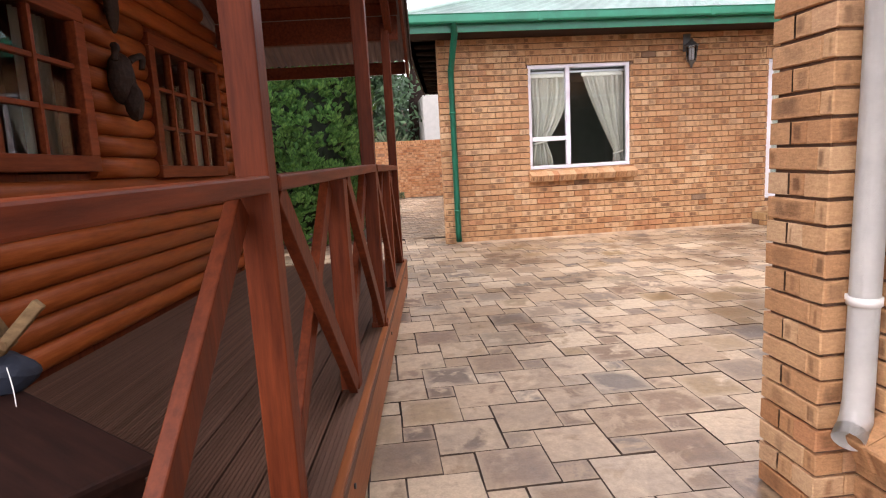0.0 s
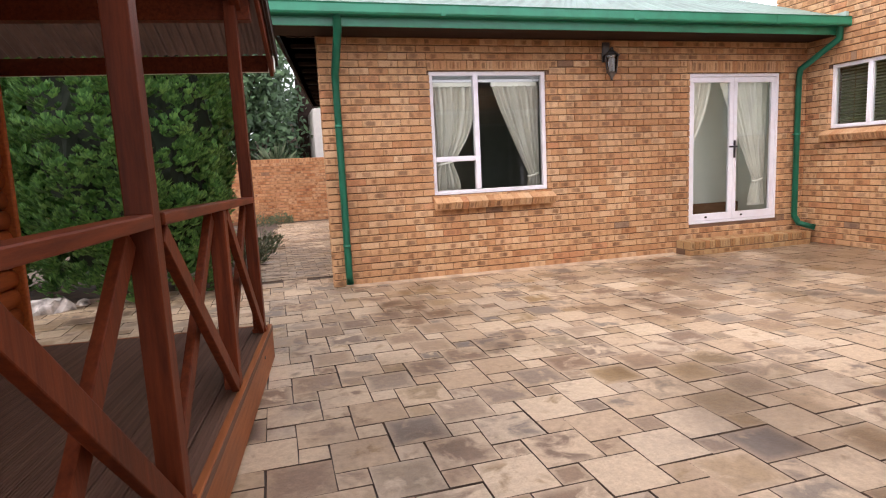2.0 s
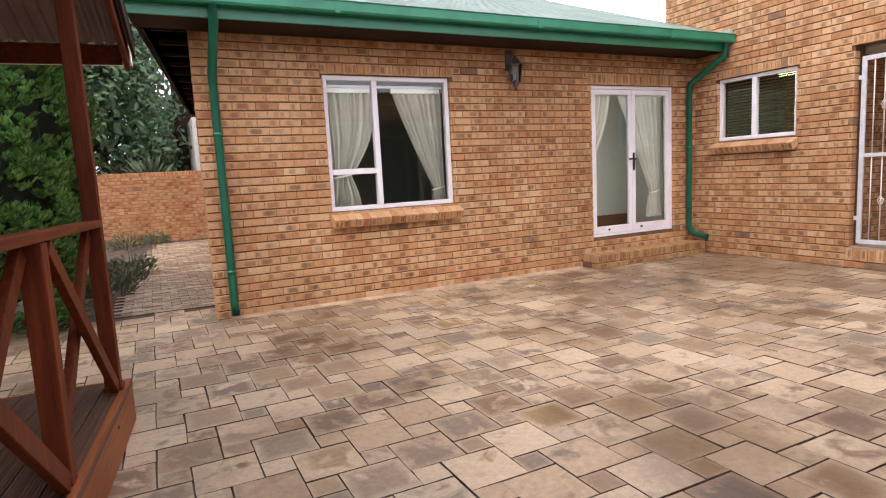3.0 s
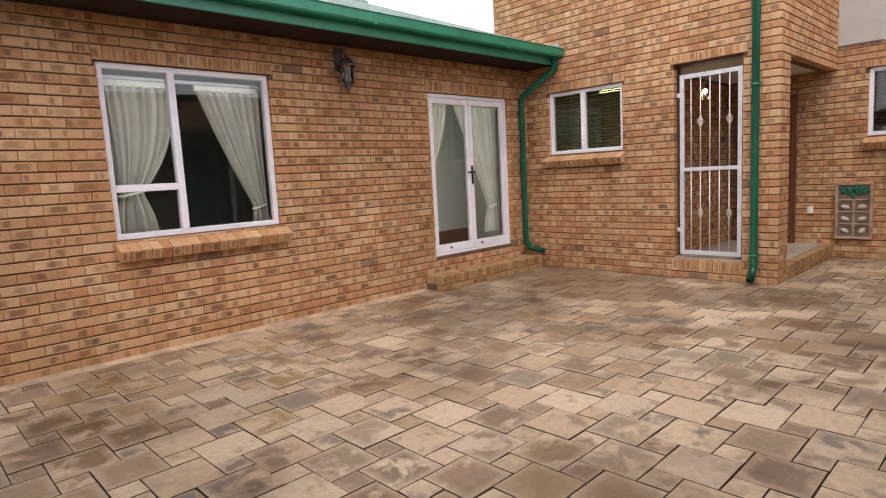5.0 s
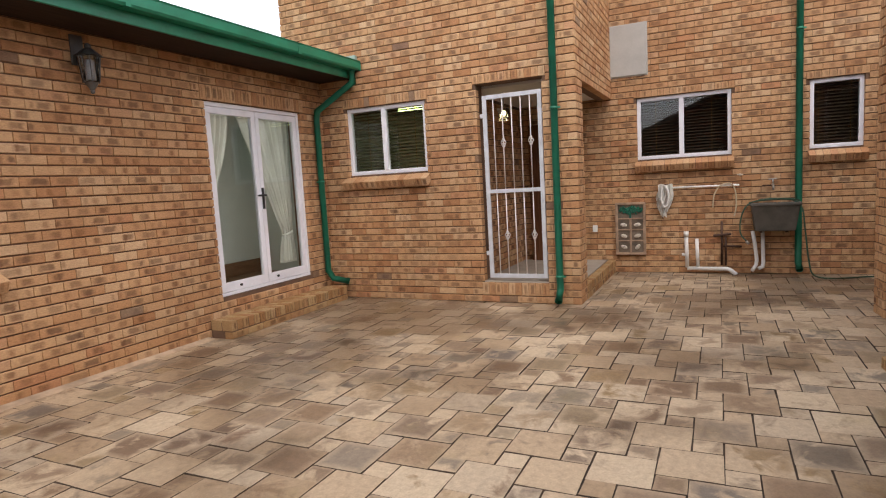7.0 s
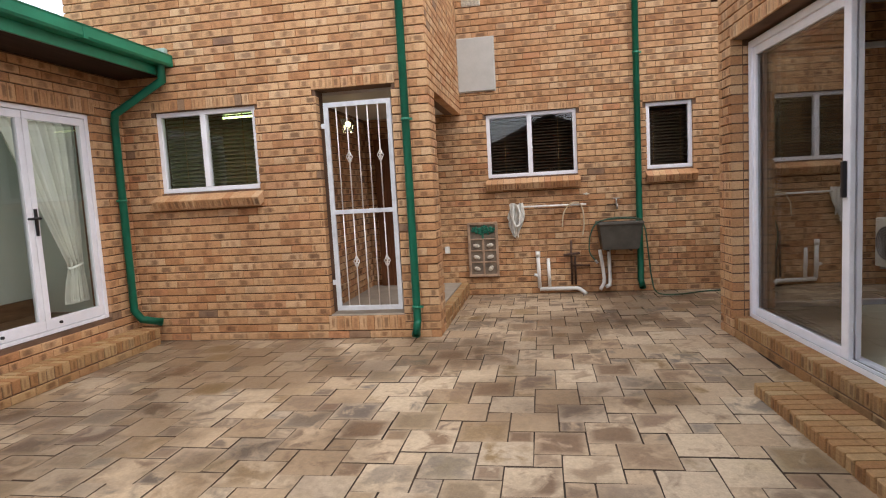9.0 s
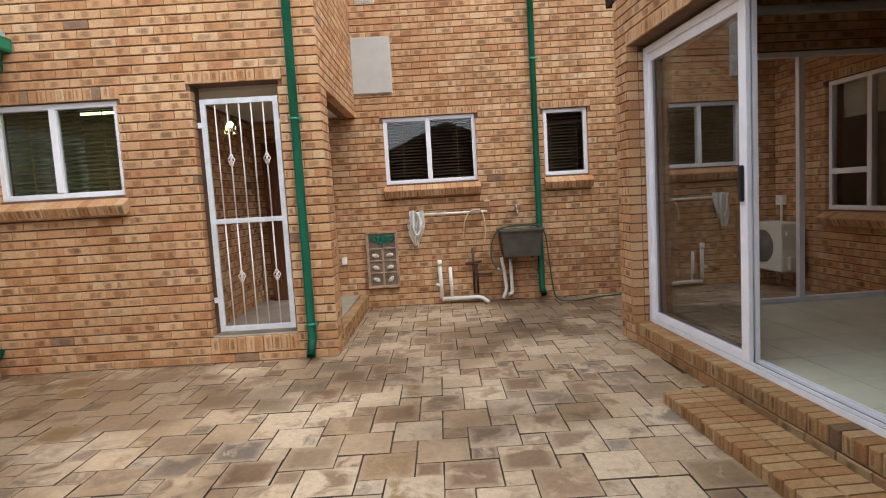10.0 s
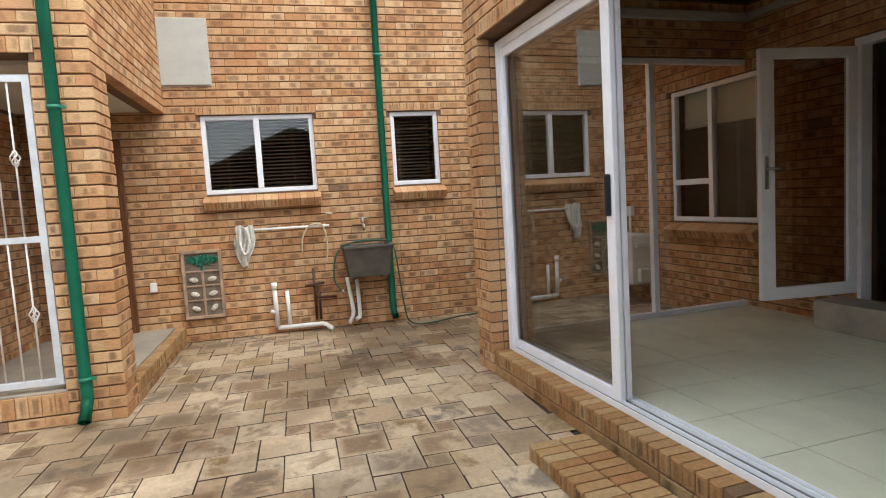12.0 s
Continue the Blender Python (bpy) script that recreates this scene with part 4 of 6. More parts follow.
rain_pipe([(XB - 0.06, 5.215, 5.3), (XB - 0.06, 5.215, 0.2), (XB - 0.075, 5.215, 0.17), (XB - 0.17, 5.215, 0.06)], "green painted downpipe beside the gate", "green downpipes", brackets=[((XB - 0.06, 5.215, 2.25), (0.0, -0.07, 0)), ((XB - 0.06, 5.215, 0.34), (0, -0.07, 0))])
rain_pipe([(XC - 0.06, 2.60, 5.3), (XC - 0.06, 2.60, 0.18), (XC - 0.08, 2.60, 0.15), (XC - 0.15, 2.59, 0.07)], "green painted downpipe beside the wash trough", "green downpipes", brackets=[((XC - 0.06, 2.60, 3.2), (0, -0.07, 0))])
rain_pipe([(1.374, 1.512, 3.2), (1.374, 1.512, 0.47), (1.362, 1.502, 0.41), (1.297, 1.457, 0.365)], "white plastic downpipe on the near wall", "", PVC, 0.043, [((1.374, 1.512, 0.80), (0.0, 0.07, 0))])

# ---- lantern on the front wall ----
lantern = thing("wall_lantern", pose(4.53, YA - 0.152, 2.455) @ Matrix.Scale(1.25, 4), "dark pewter coach lantern on the brick wall", "wall lamp")
bm = bmesh.new()
bmesh.ops.create_cone(bm, cap_ends=True, segments=6, radius1=0.052, radius2=0.070, depth=0.16, matrix=Matrix.Translation((0, 0, 0.10)))
part("lantern_glass", bm, SMOKED, lantern).visible_shadow = False
for k in range(6):
    a = k * math.tau / 6
    bm = bmesh.new()
    bar(bm, (0.054 * math.cos(a), 0.054 * math.sin(a), 0.015), (0.072 * math.cos(a), 0.072 * math.sin(a), 0.185), 0.006, 0.006)
    part("rib", bm, LAMPMETAL, lantern)
bm = bmesh.new()
bmesh.ops.create_cone(bm, cap_ends=True, segments=6, radius1=0.088, radius2=0.03, depth=0.05, matrix=Matrix.Translation((0, 0, 0.21)))
bmesh.ops.create_icosphere(bm, subdivisions=2, radius=0.022, matrix=Matrix.Translation((0, 0, 0.25)))
part("cap", bm, LAMPMETAL, lantern)
bm = bmesh.new()
bmesh.ops.create_cone(bm, cap_ends=True, segments=12, radius1=0.012, radius2=0.045, depth=0.05, matrix=Matrix.Translation((0, 0, -0.01)))
bmesh.ops.create_icosphere(bm, subdivisions=2, radius=0.015, matrix=Matrix.Translation((0, 0, -0.045)))
part("base", bm, LAMPMETAL, lantern)
bm = bmesh.new()
tube(bm, smooth_path([(0, 0, 0.02), (0, 0.05, 0.06), (0, 0.09, 0.15), (0, 0.12, 0.24)]), 0.01, 8)
box(bm, -0.045, 0.105, 0.14, 0.045, 0.12, 0.34, 0.006)
part("wall_arm", bm, LAMPMETAL, lantern)
bm = bmesh.new()
tube(bm, [(0, 0, 0.03), (0, 0, 0.06), (0, 0, 0.09), (0, 0, 0.14), (0, 0, 0.16)], 0.03, 12)
part("bulb", bm, WHITE, lantern)

# ---- wall fittings of the yard; space: x to the right, y into the wall, z up ----
C = lambda y, z: AT_C @ pose(uc(y), 0, z)
board = thing("meter_board", C(4.985, 2.88), "grey-beige square meter box cover high on the wall", "meter box")
bm = bmesh.new()
box(bm, 0, -0.035, 0, 0.51, 0.0, 0.72, 0.006)
part("cover", bm, PANELGREY, board)
bm = bmesh.new()
box(bm, -0.012, -0.012, -0.012, 0.522, -0.001, 0.732, 0.003)
part("rim", bm, PANELGREY, board)
vent = thing("air_vent", C(4.89, 4.03), "cream louvred air vent in the brickwork", "air vent")
bm = bmesh.new()
box(bm, 0, -0.012, 0, 0.26, 0.0, 0.17, 0.003)
part("vent_frame", bm, SHELL, vent)
for k in range(6):
    bm = bmesh.new()
    box(bm, 0.02, -0.022, 0.018 + k * 0.024, 0.24, -0.011, 0.028 + k * 0.024)
    part("slat", bm, SHELL, vent)

plaque = thing("wall_plaque", C(4.96, 0.27), "grey-brown framed plaque with green tree and six shells", "wall plaque")
bm = bmesh.new()
box(bm, 0.03, -0.03, 0.03, 0.40, -0.001, 0.75)
part("field", bm, PLAQUEDARK, plaque)
for q in ((0, -0.055, 0, 0.43, 0, 0.035), (0, -0.055, 0.745, 0.43, 0, 0.78), (0, -0.054, 0.035, 0.035, 0, 0.745), (0.395, -0.054, 0.035, 0.43, 0, 0.745), (0.2, -0.045, 0.035, 0.23, -0.03, 0.54), (0.035, -0.045, 0.20, 0.395, -0.03, 0.22), (0.035, -0.045, 0.365, 0.395, -0.03, 0.385), (0.035, -0.045, 0.53, 0.395, -0.03, 0.55)):
    bm = bmesh.new()
    box(bm, *q, 0.006)
    part("moulding", bm, PLAQUE, plaque)
bm = bmesh.new()
r = random.Random(8)
for k in range(46):
    a, rr = r.uniform(0, math.tau), r.uniform(0, 1) ** 0.5
    bmesh.ops.create_icosphere(bm, subdivisions=1, radius=r.uniform(0.016, 0.03), matrix=Matrix.Translation((0.215 + rr * 0.165 * math.cos(a), -0.036, 0.665 + rr * 0.062 * math.sin(a))))
bar(bm, (0.215, -0.035, 0.55), (0.215, -0.035, 0.66), 0.03, 0.02)
part("relief_tree", bm, TREEGREEN, plaque, "green glazed relief of a tree")
for i in range(2):
    for j in range(3):
        bm = bmesh.new()
        bmesh.ops.create_icosphere(bm, subdivisions=2, radius=1.0, matrix=Matrix.Translation((0.118 + i * 0.195, -0.04, 0.117 + j * 0.165)) @ pose(0, 0, 0, 0, r.uniform(-50, 50), 0) @ Matrix.Diagonal((0.05, 0.024, 0.03, 1)))
        part("shell", bm, SHELL, plaque, "pale sea shell")

rail = thing("clothes_rail", C(4.25, 1.24), "white pipe towel rail with a short drip hose", "rail")
bm = bmesh.new()
tube(bm, [(-0.05, -0.09, 0.0), (0.95, -0.09, -0.005)], 0.014, 12)
part("rail", bm, PVC, rail)
for x in (0.02, 0.9):
    bm = bmesh.new()
    tube(bm, [(x, 0.0, 0.0), (x, -0.09, 0.0)], 0.012, 10)
    part("bracket", bm, PVC, rail)
bm = bmesh.new()
tube(bm, smooth_path([(0.62, -0.10, -0.30), (0.64, -0.11, -0.12), (0.72, -0.11, 0.0), (0.84, -0.11, 0.02), (0.90, -0.11, -0.08), (0.91, -0.10, -0.30), (0.885, -0.10, -0.43)]), 0.009, 8)
part("drip_hose", bm, PALEHOSE, rail, "cream rubber hose end")

towel = thing("hanging_cloth", C(4.36, 1.25), "crumpled off-white cloth bundled over the rail end", "cloth")
bm = bmesh.new()
nu, nv = 28, 30
for side, length, yy in ((0, 0.44, -0.125), (1, 0.34, -0.062)):
    rows = []
    for j in range(nv + 1):
        t = j / nv
        row = []
        for i in range(nu + 1):
            u = i / nu
            half = (0.085 + 0.02 * math.sin(t * 4)) * (1 - 0.55 * max(0, t - 0.62) / 0.38)
            x = 0.10 + (u - 0.5) * 2 * half + 0.02 * math.sin(t * 6 + side)
            y = yy + 0.014 * math.sin(u * 19 + t * 5 + side * 2) + 0.01 * math.sin(u * 9 - t * 7)
            arch = 0.018 * math.cos(t * math.pi) if t < 0.08 else 0
            row.append(bm.verts.new((x, y, 0.02 - t * length + arch + 0.012 * math.sin(u * 8 + t * 3))))
        rows.append(row)
    for a, b in zip(rows, rows[1:]):
        for i in range(nu):
            bm.faces.new((a[i], b[i], b[i + 1], a[i + 1])).smooth = True
bmesh.ops.solidify(bm, geom=bm.faces[:], thickness=0.004)
part("cloth", bm, CLOTH, towel)
bm = bmesh.new()
tube(bm, smooth_path([(0.07, -0.145, 0.0), (0.06, -0.15, -0.15), (0.09, -0.15, -0.27), (0.14, -0.15, -0.25), (0.16, -0.15, -0.12), (0.13, -0.145, 0.0)]), 0.014, 8)
part("twisted_strap", bm, CLOTH, towel)

# ---- wash trough with tap ----
trough = thing("wash_trough", C(3.17, 0.62), "dark weathered wash trough on the brick wall", "sink")
bm = bmesh.new()
top, bot = [(0, -0.42), (0.56, -0.42), (0.56, 0.0), (0, 0.0)], [(0.05, -0.36), (0.51, -0.36), (0.51, 0.0), (0.05, 0.0)]
vt, vb = [bm.verts.new((x, y, 0.36)) for x, y in top], [bm.verts.new((x, y, 0.0)) for x, y in bot]
vi = [bm.verts.new((x, y, 0.36)) for x, y in ((0.03, -0.39), (0.53, -0.39), (0.53, -0.03), (0.03, -0.03))]
vj = [bm.verts.new((x, y, 0.05)) for x, y in ((0.08, -0.33), (0.48, -0.33), (0.48, -0.04), (0.08, -0.04))]
for a, b in ((vb, vt), (vt, vi), (vi, vj)):
    for k in range(4):
        bm.faces.new((a[k], a[(k + 1) % 4], b[(k + 1) % 4], b[k]))
bm.faces.new(vj)
bm.faces.new(vb[::-1])
bmesh.ops.bevel(bm, geom=[e for e in bm.edges], offset=0.008, segments=2, affect='EDGES')
part("basin", bm, SINKSTONE, trough)
bm = bmesh.new()
box(bm, -0.012, -0.435, 0.335, 0.572, -0.405, 0.372, 0.008)
box(bm, -0.012, -0.404, 0.336, 0.02, 0.0, 0.372, 0.008)
box(bm, 0.54, -0.404, 0.336, 0.572, 0.0, 0.372, 0.008)
part("rolled_rim", bm, SINKSTONE, trough)
for x, z in ((0.12, -0.03), (0.42, -0.03)):
    bm = bmesh.new()
    bar(bm, (x, 0.0, z + 0.02), (x, -0.3, z + 0.02), 0.03, 0.03)
    part("bracket", bm, OLDCOPPER, trough)
for pts in ([(0.03, -0.10, -0.02), (0.06, -0.10, -0.22), (0.08, -0.10, -0.42), (0.07, -0.12, -0.48), (0.02, -0.16, -0.56)], [(0.15, -0.08, 0.0), (0.16, -0.08, -0.46), (0.15, -0.10, -0.51), (0.10, -0.12, -0.53)]):
    bm = bmesh.new()
    tube(bm, pts, 0.024, 12)
    part("waste_pipe", bm, PVC, trough, "white plastic waste pipe")

tap = thing("garden_tap", C(2.90, 1.22), "dull metal tap above the wash trough", "tap")
bm = bmesh.new()
tube(bm, [(0, 0, 0), (0, -0.12, 0), (0, -0.15, -0.03), (0, -0.15, -0.07)], 0.014, 10)
part("spout", bm, STEEL, tap)
bm = bmesh.new()
tube(bm, [(0, -0.07, 0), (0, -0.07, 0.07)], 0.01, 8)
bar(bm, (-0.05, -0.07, 0.075), (0.05, -0.07, 0.075), 0.014, 0.012, 0.004)
part("handle", bm, STEEL, tap)
bm = bmesh.new()
tube(bm, [(-0.12, -0.02, -0.01), (0.0, -0.02, -0.01)], 0.009, 8)
part("feed_pipe", bm, OLDCOPPER, tap)
stop = thing("stop_valve", C(3.29, 1.375), "small brass stop valve on the wall", "valve")
bm = bmesh.new()
disc(bm, (0, 0, 0), (0, -1, 0), 0.018, 0.05)
part("body", bm, SHELL, stop)
bm = bmesh.new()
bar(bm, (-0.04, -0.05, 0), (0.04, -0.05, 0), 0.024, 0.014, 0.003)
part("handle", bm, SHELL, stop)

# ---- loose pipe work ----
waste = thing("waste_pipes", C(3.98, 0.0), "white plastic waste pipes rising from the paving", "pipe")
for name, pts, rr in (("tall_pipe", [(0, -0.06, 0.56), (0.01, -0.06, 0.09)], 0.027), ("short_pipe", [(0.14, -0.06, 0.5), (0.15, -0.06, 0.09)], 0.024), ("floor_pipe", [(0.01, -0.06, 0.075), (0.52, -0.08, 0.075), (0.56, -0.10, 0.065), (0.64, -0.17, 0.01)], 0.027)):
    bm = bmesh.new()
    tube(bm, pts, rr, 12)
    part(name, bm, PVC, waste)
bm = bmesh.new()
tube(bm, [(0, -0.06, 0.53), (0, -0.06, 0.61)], 0.035, 12)
part("socket", bm, PVC, waste)
bm = bmesh.new()
tube(bm, [(0.005, -0.06, 0.26), (-0.06, -0.06, 0.28)], 0.02, 10)
part("side_branch", bm, PVC, waste)
feed = thing("water_feed", C(3.52, 0.12), "old dark copper water feed with valve", "pipe")
for name, pts in (("riser", [(0, -0.03, 0.62), (0.0, -0.03, 0.0)]), ("riser", [(0.05, -0.03, 0.4), (0.05, -0.03, 0.0)]), ("branch", [(0.02, -0.035, 0.27), (0.25, -0.035, 0.26)])):
    bm = bmesh.new()
    tube(bm, pts, 0.014, 8)
    part(name, bm, OLDCOPPER, feed)
bm = bmesh.new()
bar(bm, (-0.11, -0.05, 0.42), (0.12, -0.05, 0.44), 0.03, 0.03, 0.008)
part("valve", bm, OLDCOPPER, feed)

hose = thing("garden_hose", C(3.2, 0.0), "green garden hose draped over the trough onto paving", "hose")
bm = bmesh.new()
tube(bm, smooth_path([(-0.03, -0.42, 0.50), (-0.10, -0.40, 0.62), (-0.08, -0.42, 0.85), (0.02, -0.40, 1.00), (0.25, -0.36, 1.03), (0.50, -0.38, 1.02), (0.60, -0.42, 0.92), (0.64, -0.42, 0.60), (0.68, -0.40, 0.25), (0.74, -0.40, 0.05), (0.95, -0.45, 0.02), (1.4, -0.22, 0.014), (1.9, -0.14, 0.014), (2.4, -0.16, 0.014)]), 0.0095, 8)
part("hose", bm, HOSE, hose)
bm = bmesh.new()
tube(bm, smooth_path([(0.0, -0.40, 1.0), (0.2, -0.41, 1.045), (0.45, -0.41, 1.04), (0.58, -0.36, 1.01)]), 0.0095, 8)
part("second_loop", bm, HOSE, hose)
bm = bmesh.new()
tube(bm, [(-0.03, -0.42, 0.50), (0.0, -0.42, 0.46)], 0.017, 8)
part("brass_end", bm, STEEL, hose)

socket = thing("wall_socket", C(5.30, 0.62), "small white electrical box on the porch wall", "socket")
bm = bmesh.new()
box(bm, 0, -0.05, 0, 0.07, 0.0, 0.10, 0.008)
part("box", bm, PVC, socket)
bm = bmesh.new()
box(bm, 0.015, -0.055, 0.02, 0.055, -0.05, 0.08, 0.002)
part("cover", bm, PVC, socket)

# ---- patio ----
# plinth and sill of bricks on edge under the sliding door
plinth = brick_step("door_sill", AT_D @ pose(0.305, 0.012, 0), 4.16, 0.225, 0.196, "tan bricks on edge under the sliding door")
brick_step("patio_step", pose(6.17, 2.525, 0, 0, 0, 180 + TURN), 2.5, 0.37, 0.085, "low tan brick step before the sliding door")
bm = bmesh.new()
box(bm, 3.2, YS - 0.2, 0.0, XS - 0.05, 1.95, FLOOR_IN - 0.0025)
patio_floor = solid("patio_floor", bm, GROUT, PATIO, "pale green-grey glossy floor tiles", "floor", kind="structure")
bm = bmesh.new()
TS = 0.472
box(bm, 0.003, 0.003, FLOOR_IN - 0.05, TS - 0.003, TS - 0.003, FLOOR_IN)
tile_mesh = mesh_of("tile", bm, TILE)
for i in range(-6, 6):
    for j in range(-6, 2):
        x, y = 5.88 + i * TS, 1.585 + j * TS
        x1, y0, y1 = min(x + TS, XS - 0.11), max(y, YS), min(y + TS, 1.95)
        if x > 3.2 and x1 - x > 0.05 and y1 - y0 > 0.05:
            ob = new("tile", tile_mesh)
            ob.parent = patio_floor
            ob.location = (x, y0, 0)
            ob.scale = ((x1 - x) / TS, (y1 - y0) / TS, 1)

# sliding door: frame, tracks and the pushed-back panels; space: x to the right, y into the room
sd = thing("door_3", AT_D @ pose(ud(7.70), 0.15, 0.197), "white aluminium sliding glass door pushed open", "sliding door", kind="structure")
sw, sh = 7.70 - 3.62, 2.478
for name, q in (("door_jamb", (-0.06, 0, 0, 0.0, 0.14, sh)), ("door_jamb", (sw - 0.05, 0, 0, sw, 0.14, sh)), ("door_head", (0.0, 0.001, sh - 0.06, sw - 0.05, 0.139, sh)), ("track", (0, 0.0, 0.0, sw - 0.05, 0.14, 0.022)), ("track_rib", (0, -0.004, 0.0, sw - 0.05, 0.003, 0.04)), ("track_rib", (0, 0.137, 0.0, sw - 0.05, 0.144, 0.04)), ("track_rib", (0, 0.035, 0.022, sw - 0.05, 0.043, 0.045)), ("track_rib", (0, 0.092, 0.022, sw - 0.05, 0.10, 0.045))):
    bm = bmesh.new()
    box(bm, *q, 0.003)
    part(name, bm, TRACKDARK if name == "track" else WHITE, sd)
for y, x0, x1 in ((0.02, 0.0, 1.485), (0.078, 0.04, 1.465)):
    bm = bmesh.new()
    d = 0.038
    box(bm, x0, y, 0.03, x0 + 0.045, y + d, sh - 0.06, 0.004)
    box(bm, x1 - 0.085, y, 0.03, x1, y + d, sh - 0.06, 0.006)
    box(bm, x0 + 0.045, y + 0.001, 0.03, x1 - 0.085, y + d, 0.10, 0.004)
    box(bm, x0 + 0.045, y + 0.001, sh - 0.13, x1 - 0.085, y + d, sh - 0.06, 0.004)
    panel = part("sliding_panel", bm, WHITE, sd)
    glass_pane(panel, x0 + 0.042, y + 0.019, 0.096, x1 - 0.082, sh - 0.126, mat=DOORGLASS)
    if y < 0.05:
        bm = bmesh.new()
        box(bm, x1 - 0.060, y - 0.028, 1.118, x1 - 0.024, y, 1.358, 0.008)
        part("pull_handle", bm, BLACK, panel, "black plastic pull handle")

# glazed screen on the far side
scr = thing("window_6", AT_X @ pose(0, 0, FLOOR_IN), "white aluminium glazed screen of the patio", "glazed screen", kind="structure")
L = 2.0 - YS
for q in ((0, 0, 0, L, 0.06, 0.05), (0, 0, 2.41, L, 0.06, 2.46), (0, 0.001, 0.05, 0.05, 0.06, 2.41), (1.62, 0.001, 0.05, 1.675, 0.06, 2.41)):
    bm = bmesh.new()
    box(bm, *q, 0.003)
    part("screen_bar", bm, WHITE, scr)
for a, b in ((0.05, 1.62), (1.675, L)):
    glass_pane(scr, a - 0.004, 0.03, 0.046, b + 0.004, 2.414)
brick_wall("wall_over_screen", AT_X @ pose(0, -0.02, 0), L, 3.2, thick=0.11, base=2.667, focus=(1.5, 2.9), count=60, label="shaded face-brick band over the glazed screen")
bm = bmesh.new()
box(bm, 0, -0.075, 3.0, L, -0.026, 3.09, 0.012)
solid("cornice", bm, PANELGREY, AT_X, "off-white cornice strip under the patio ceiling", "trim", kind="structure")
bm = bmesh.new()
box(bm, XC - XS + 0.06, -0.05, 3.02, XC - 3.2, -0.002, 3.08, 0.008)
solid("cornice_south", bm, PANELGREY, AT_S, "off-white cornice strip on the back wall", "trim", kind="structure")

# window, blind and open door in the back wall
ow = owin[1] - owin[0]
two_light("window_7", AT_S @ pose(owin[0], 0, owin[2]), ow, 1.5, 0.62, "white aluminium window with a half-drawn roller blind", 0.45)
brick_sill(AT_S @ pose(owin[0] - 0.02, 0, owin[2]), ow + 0.06)
rb = thing("roller_blind", AT_S @ pose(owin[0], 0.2, 0), "cream roller blind drawn a third down", "window blind")
bm = bmesh.new()
box(bm, 0.04, 0, 2.12, ow - 0.04, 0.004, 2.52)
part("fabric", bm, SHADE, rb)
bm = bmesh.new()
tube(bm, [(0.04, 0.002, 2.115), (ow - 0.04, 0.002, 2.115)], 0.012, 8)
part("bottom_bar", bm, SHADE, rb)

leaf_at = AT_S @ pose(us_(7.06), -0.03, 0.49, 0, 0, 84 - TURN - 180)
od = thing("door_4", leaf_at, "grey-white framed glass door standing wide open", "door", kind="structure")
lw, lh = 0.86, 2.0
for q in ((0, -0.02, 0, lw, 0.025, 0.10), (0, -0.02, lh - 0.085, lw, 0.025, lh), (0, -0.019, 0.10, 0.085, 0.024, lh - 0.085), (lw - 0.085, -0.019, 0.10, lw, 0.024, lh - 0.085)):
    bm = bmesh.new()
    box(bm, *q, 0.005)
    part("leaf_frame", bm, WHITE, od)
glass_pane(od, 0.08, 0.002, 0.095, lw - 0.08, lh - 0.08, True, DIMGLASS)
bm = bmesh.new()
box(bm, lw - 0.06, 0.024, 0.90, lw - 0.028, 0.034, 1.16, 0.004)
tube(bm, [(lw - 0.045, 0.03, 1.06), (lw - 0.045, 0.075, 1.06), (lw - 0.16, 0.08, 1.06)], 0.010, 8)
part("door_handle", bm, STEEL, od)
bm = bmesh.new()
box(bm, lw - 0.125, 0.004, 0.101, lw - 0.088, 0.02, lh - 0.09, 0.004)
part("glazing_strip", bm, WHITE, od)
bm = bmesh.new()
box(bm, 0, -0.02, 0.25, 0.06, 0.10, 2.56, 0.004)
box(bm, 0.06, -0.019, 2.50, 0.95, 0.10, 2.56, 0.004)
solid("door_lining", bm, WHITE, AT_S @ pose(us_(7.09), 0.02, 0), "white door frame in the back wall", "door frame", kind="structure")
bm = bmesh.new()
box(bm, us_(7.2), -0.32, FLOOR_IN, us_(5.9), -0.004, 0.44, 0.01)
solid("house_step", bm, SCREED, AT_S, "pale cement step up to the house door", "step", kind="structure")

# air conditioner in the corner behind the glazed screen
ac = thing("air_conditioner", AT_S @ pose(us_(10.26), -0.36, 0.26), "ivory outdoor air-conditioning unit on wall brackets", "air conditioner")
bm = bmesh.new()
box(bm, 0, 0, 0, 0.62, 0.29, 0.62, 0.015)
part("casing", bm, APPLIANCE, ac)
bm = bmesh.new()
for k in range(7):
    rr = 0.03 + k * 0.03
    pts = [(0.24 + rr * math.cos(a * math.tau / 28), -0.008, 0.31 + rr * math.sin(a * math.tau / 28)) for a in range(29)]
    tube(bm, pts, 0.004, 6, False)
for k in range(8):
    a = k * math.tau / 8
    bar(bm, (0.24, -0.006, 0.31), (0.24 + 0.21 * math.cos(a), -0.006, 0.31 + 0.21 * math.sin(a)), 0.006, 0.006)
part("fan_grille", bm, STEEL, ac)
# flat dark disc that stands in for the shaded hollow behind the grille
bm = bmesh.new()
disc(bm, (0.24, -0.001, 0.31), (0, -1, 0), 0.215, 0.003, 28)
part("fan_shade_disc", bm, TRACKDARK, ac)
bm = bmesh.new()
box(bm, 0.62, 0.07, 0.03, 0.68, 0.23, 0.20, 0.015)
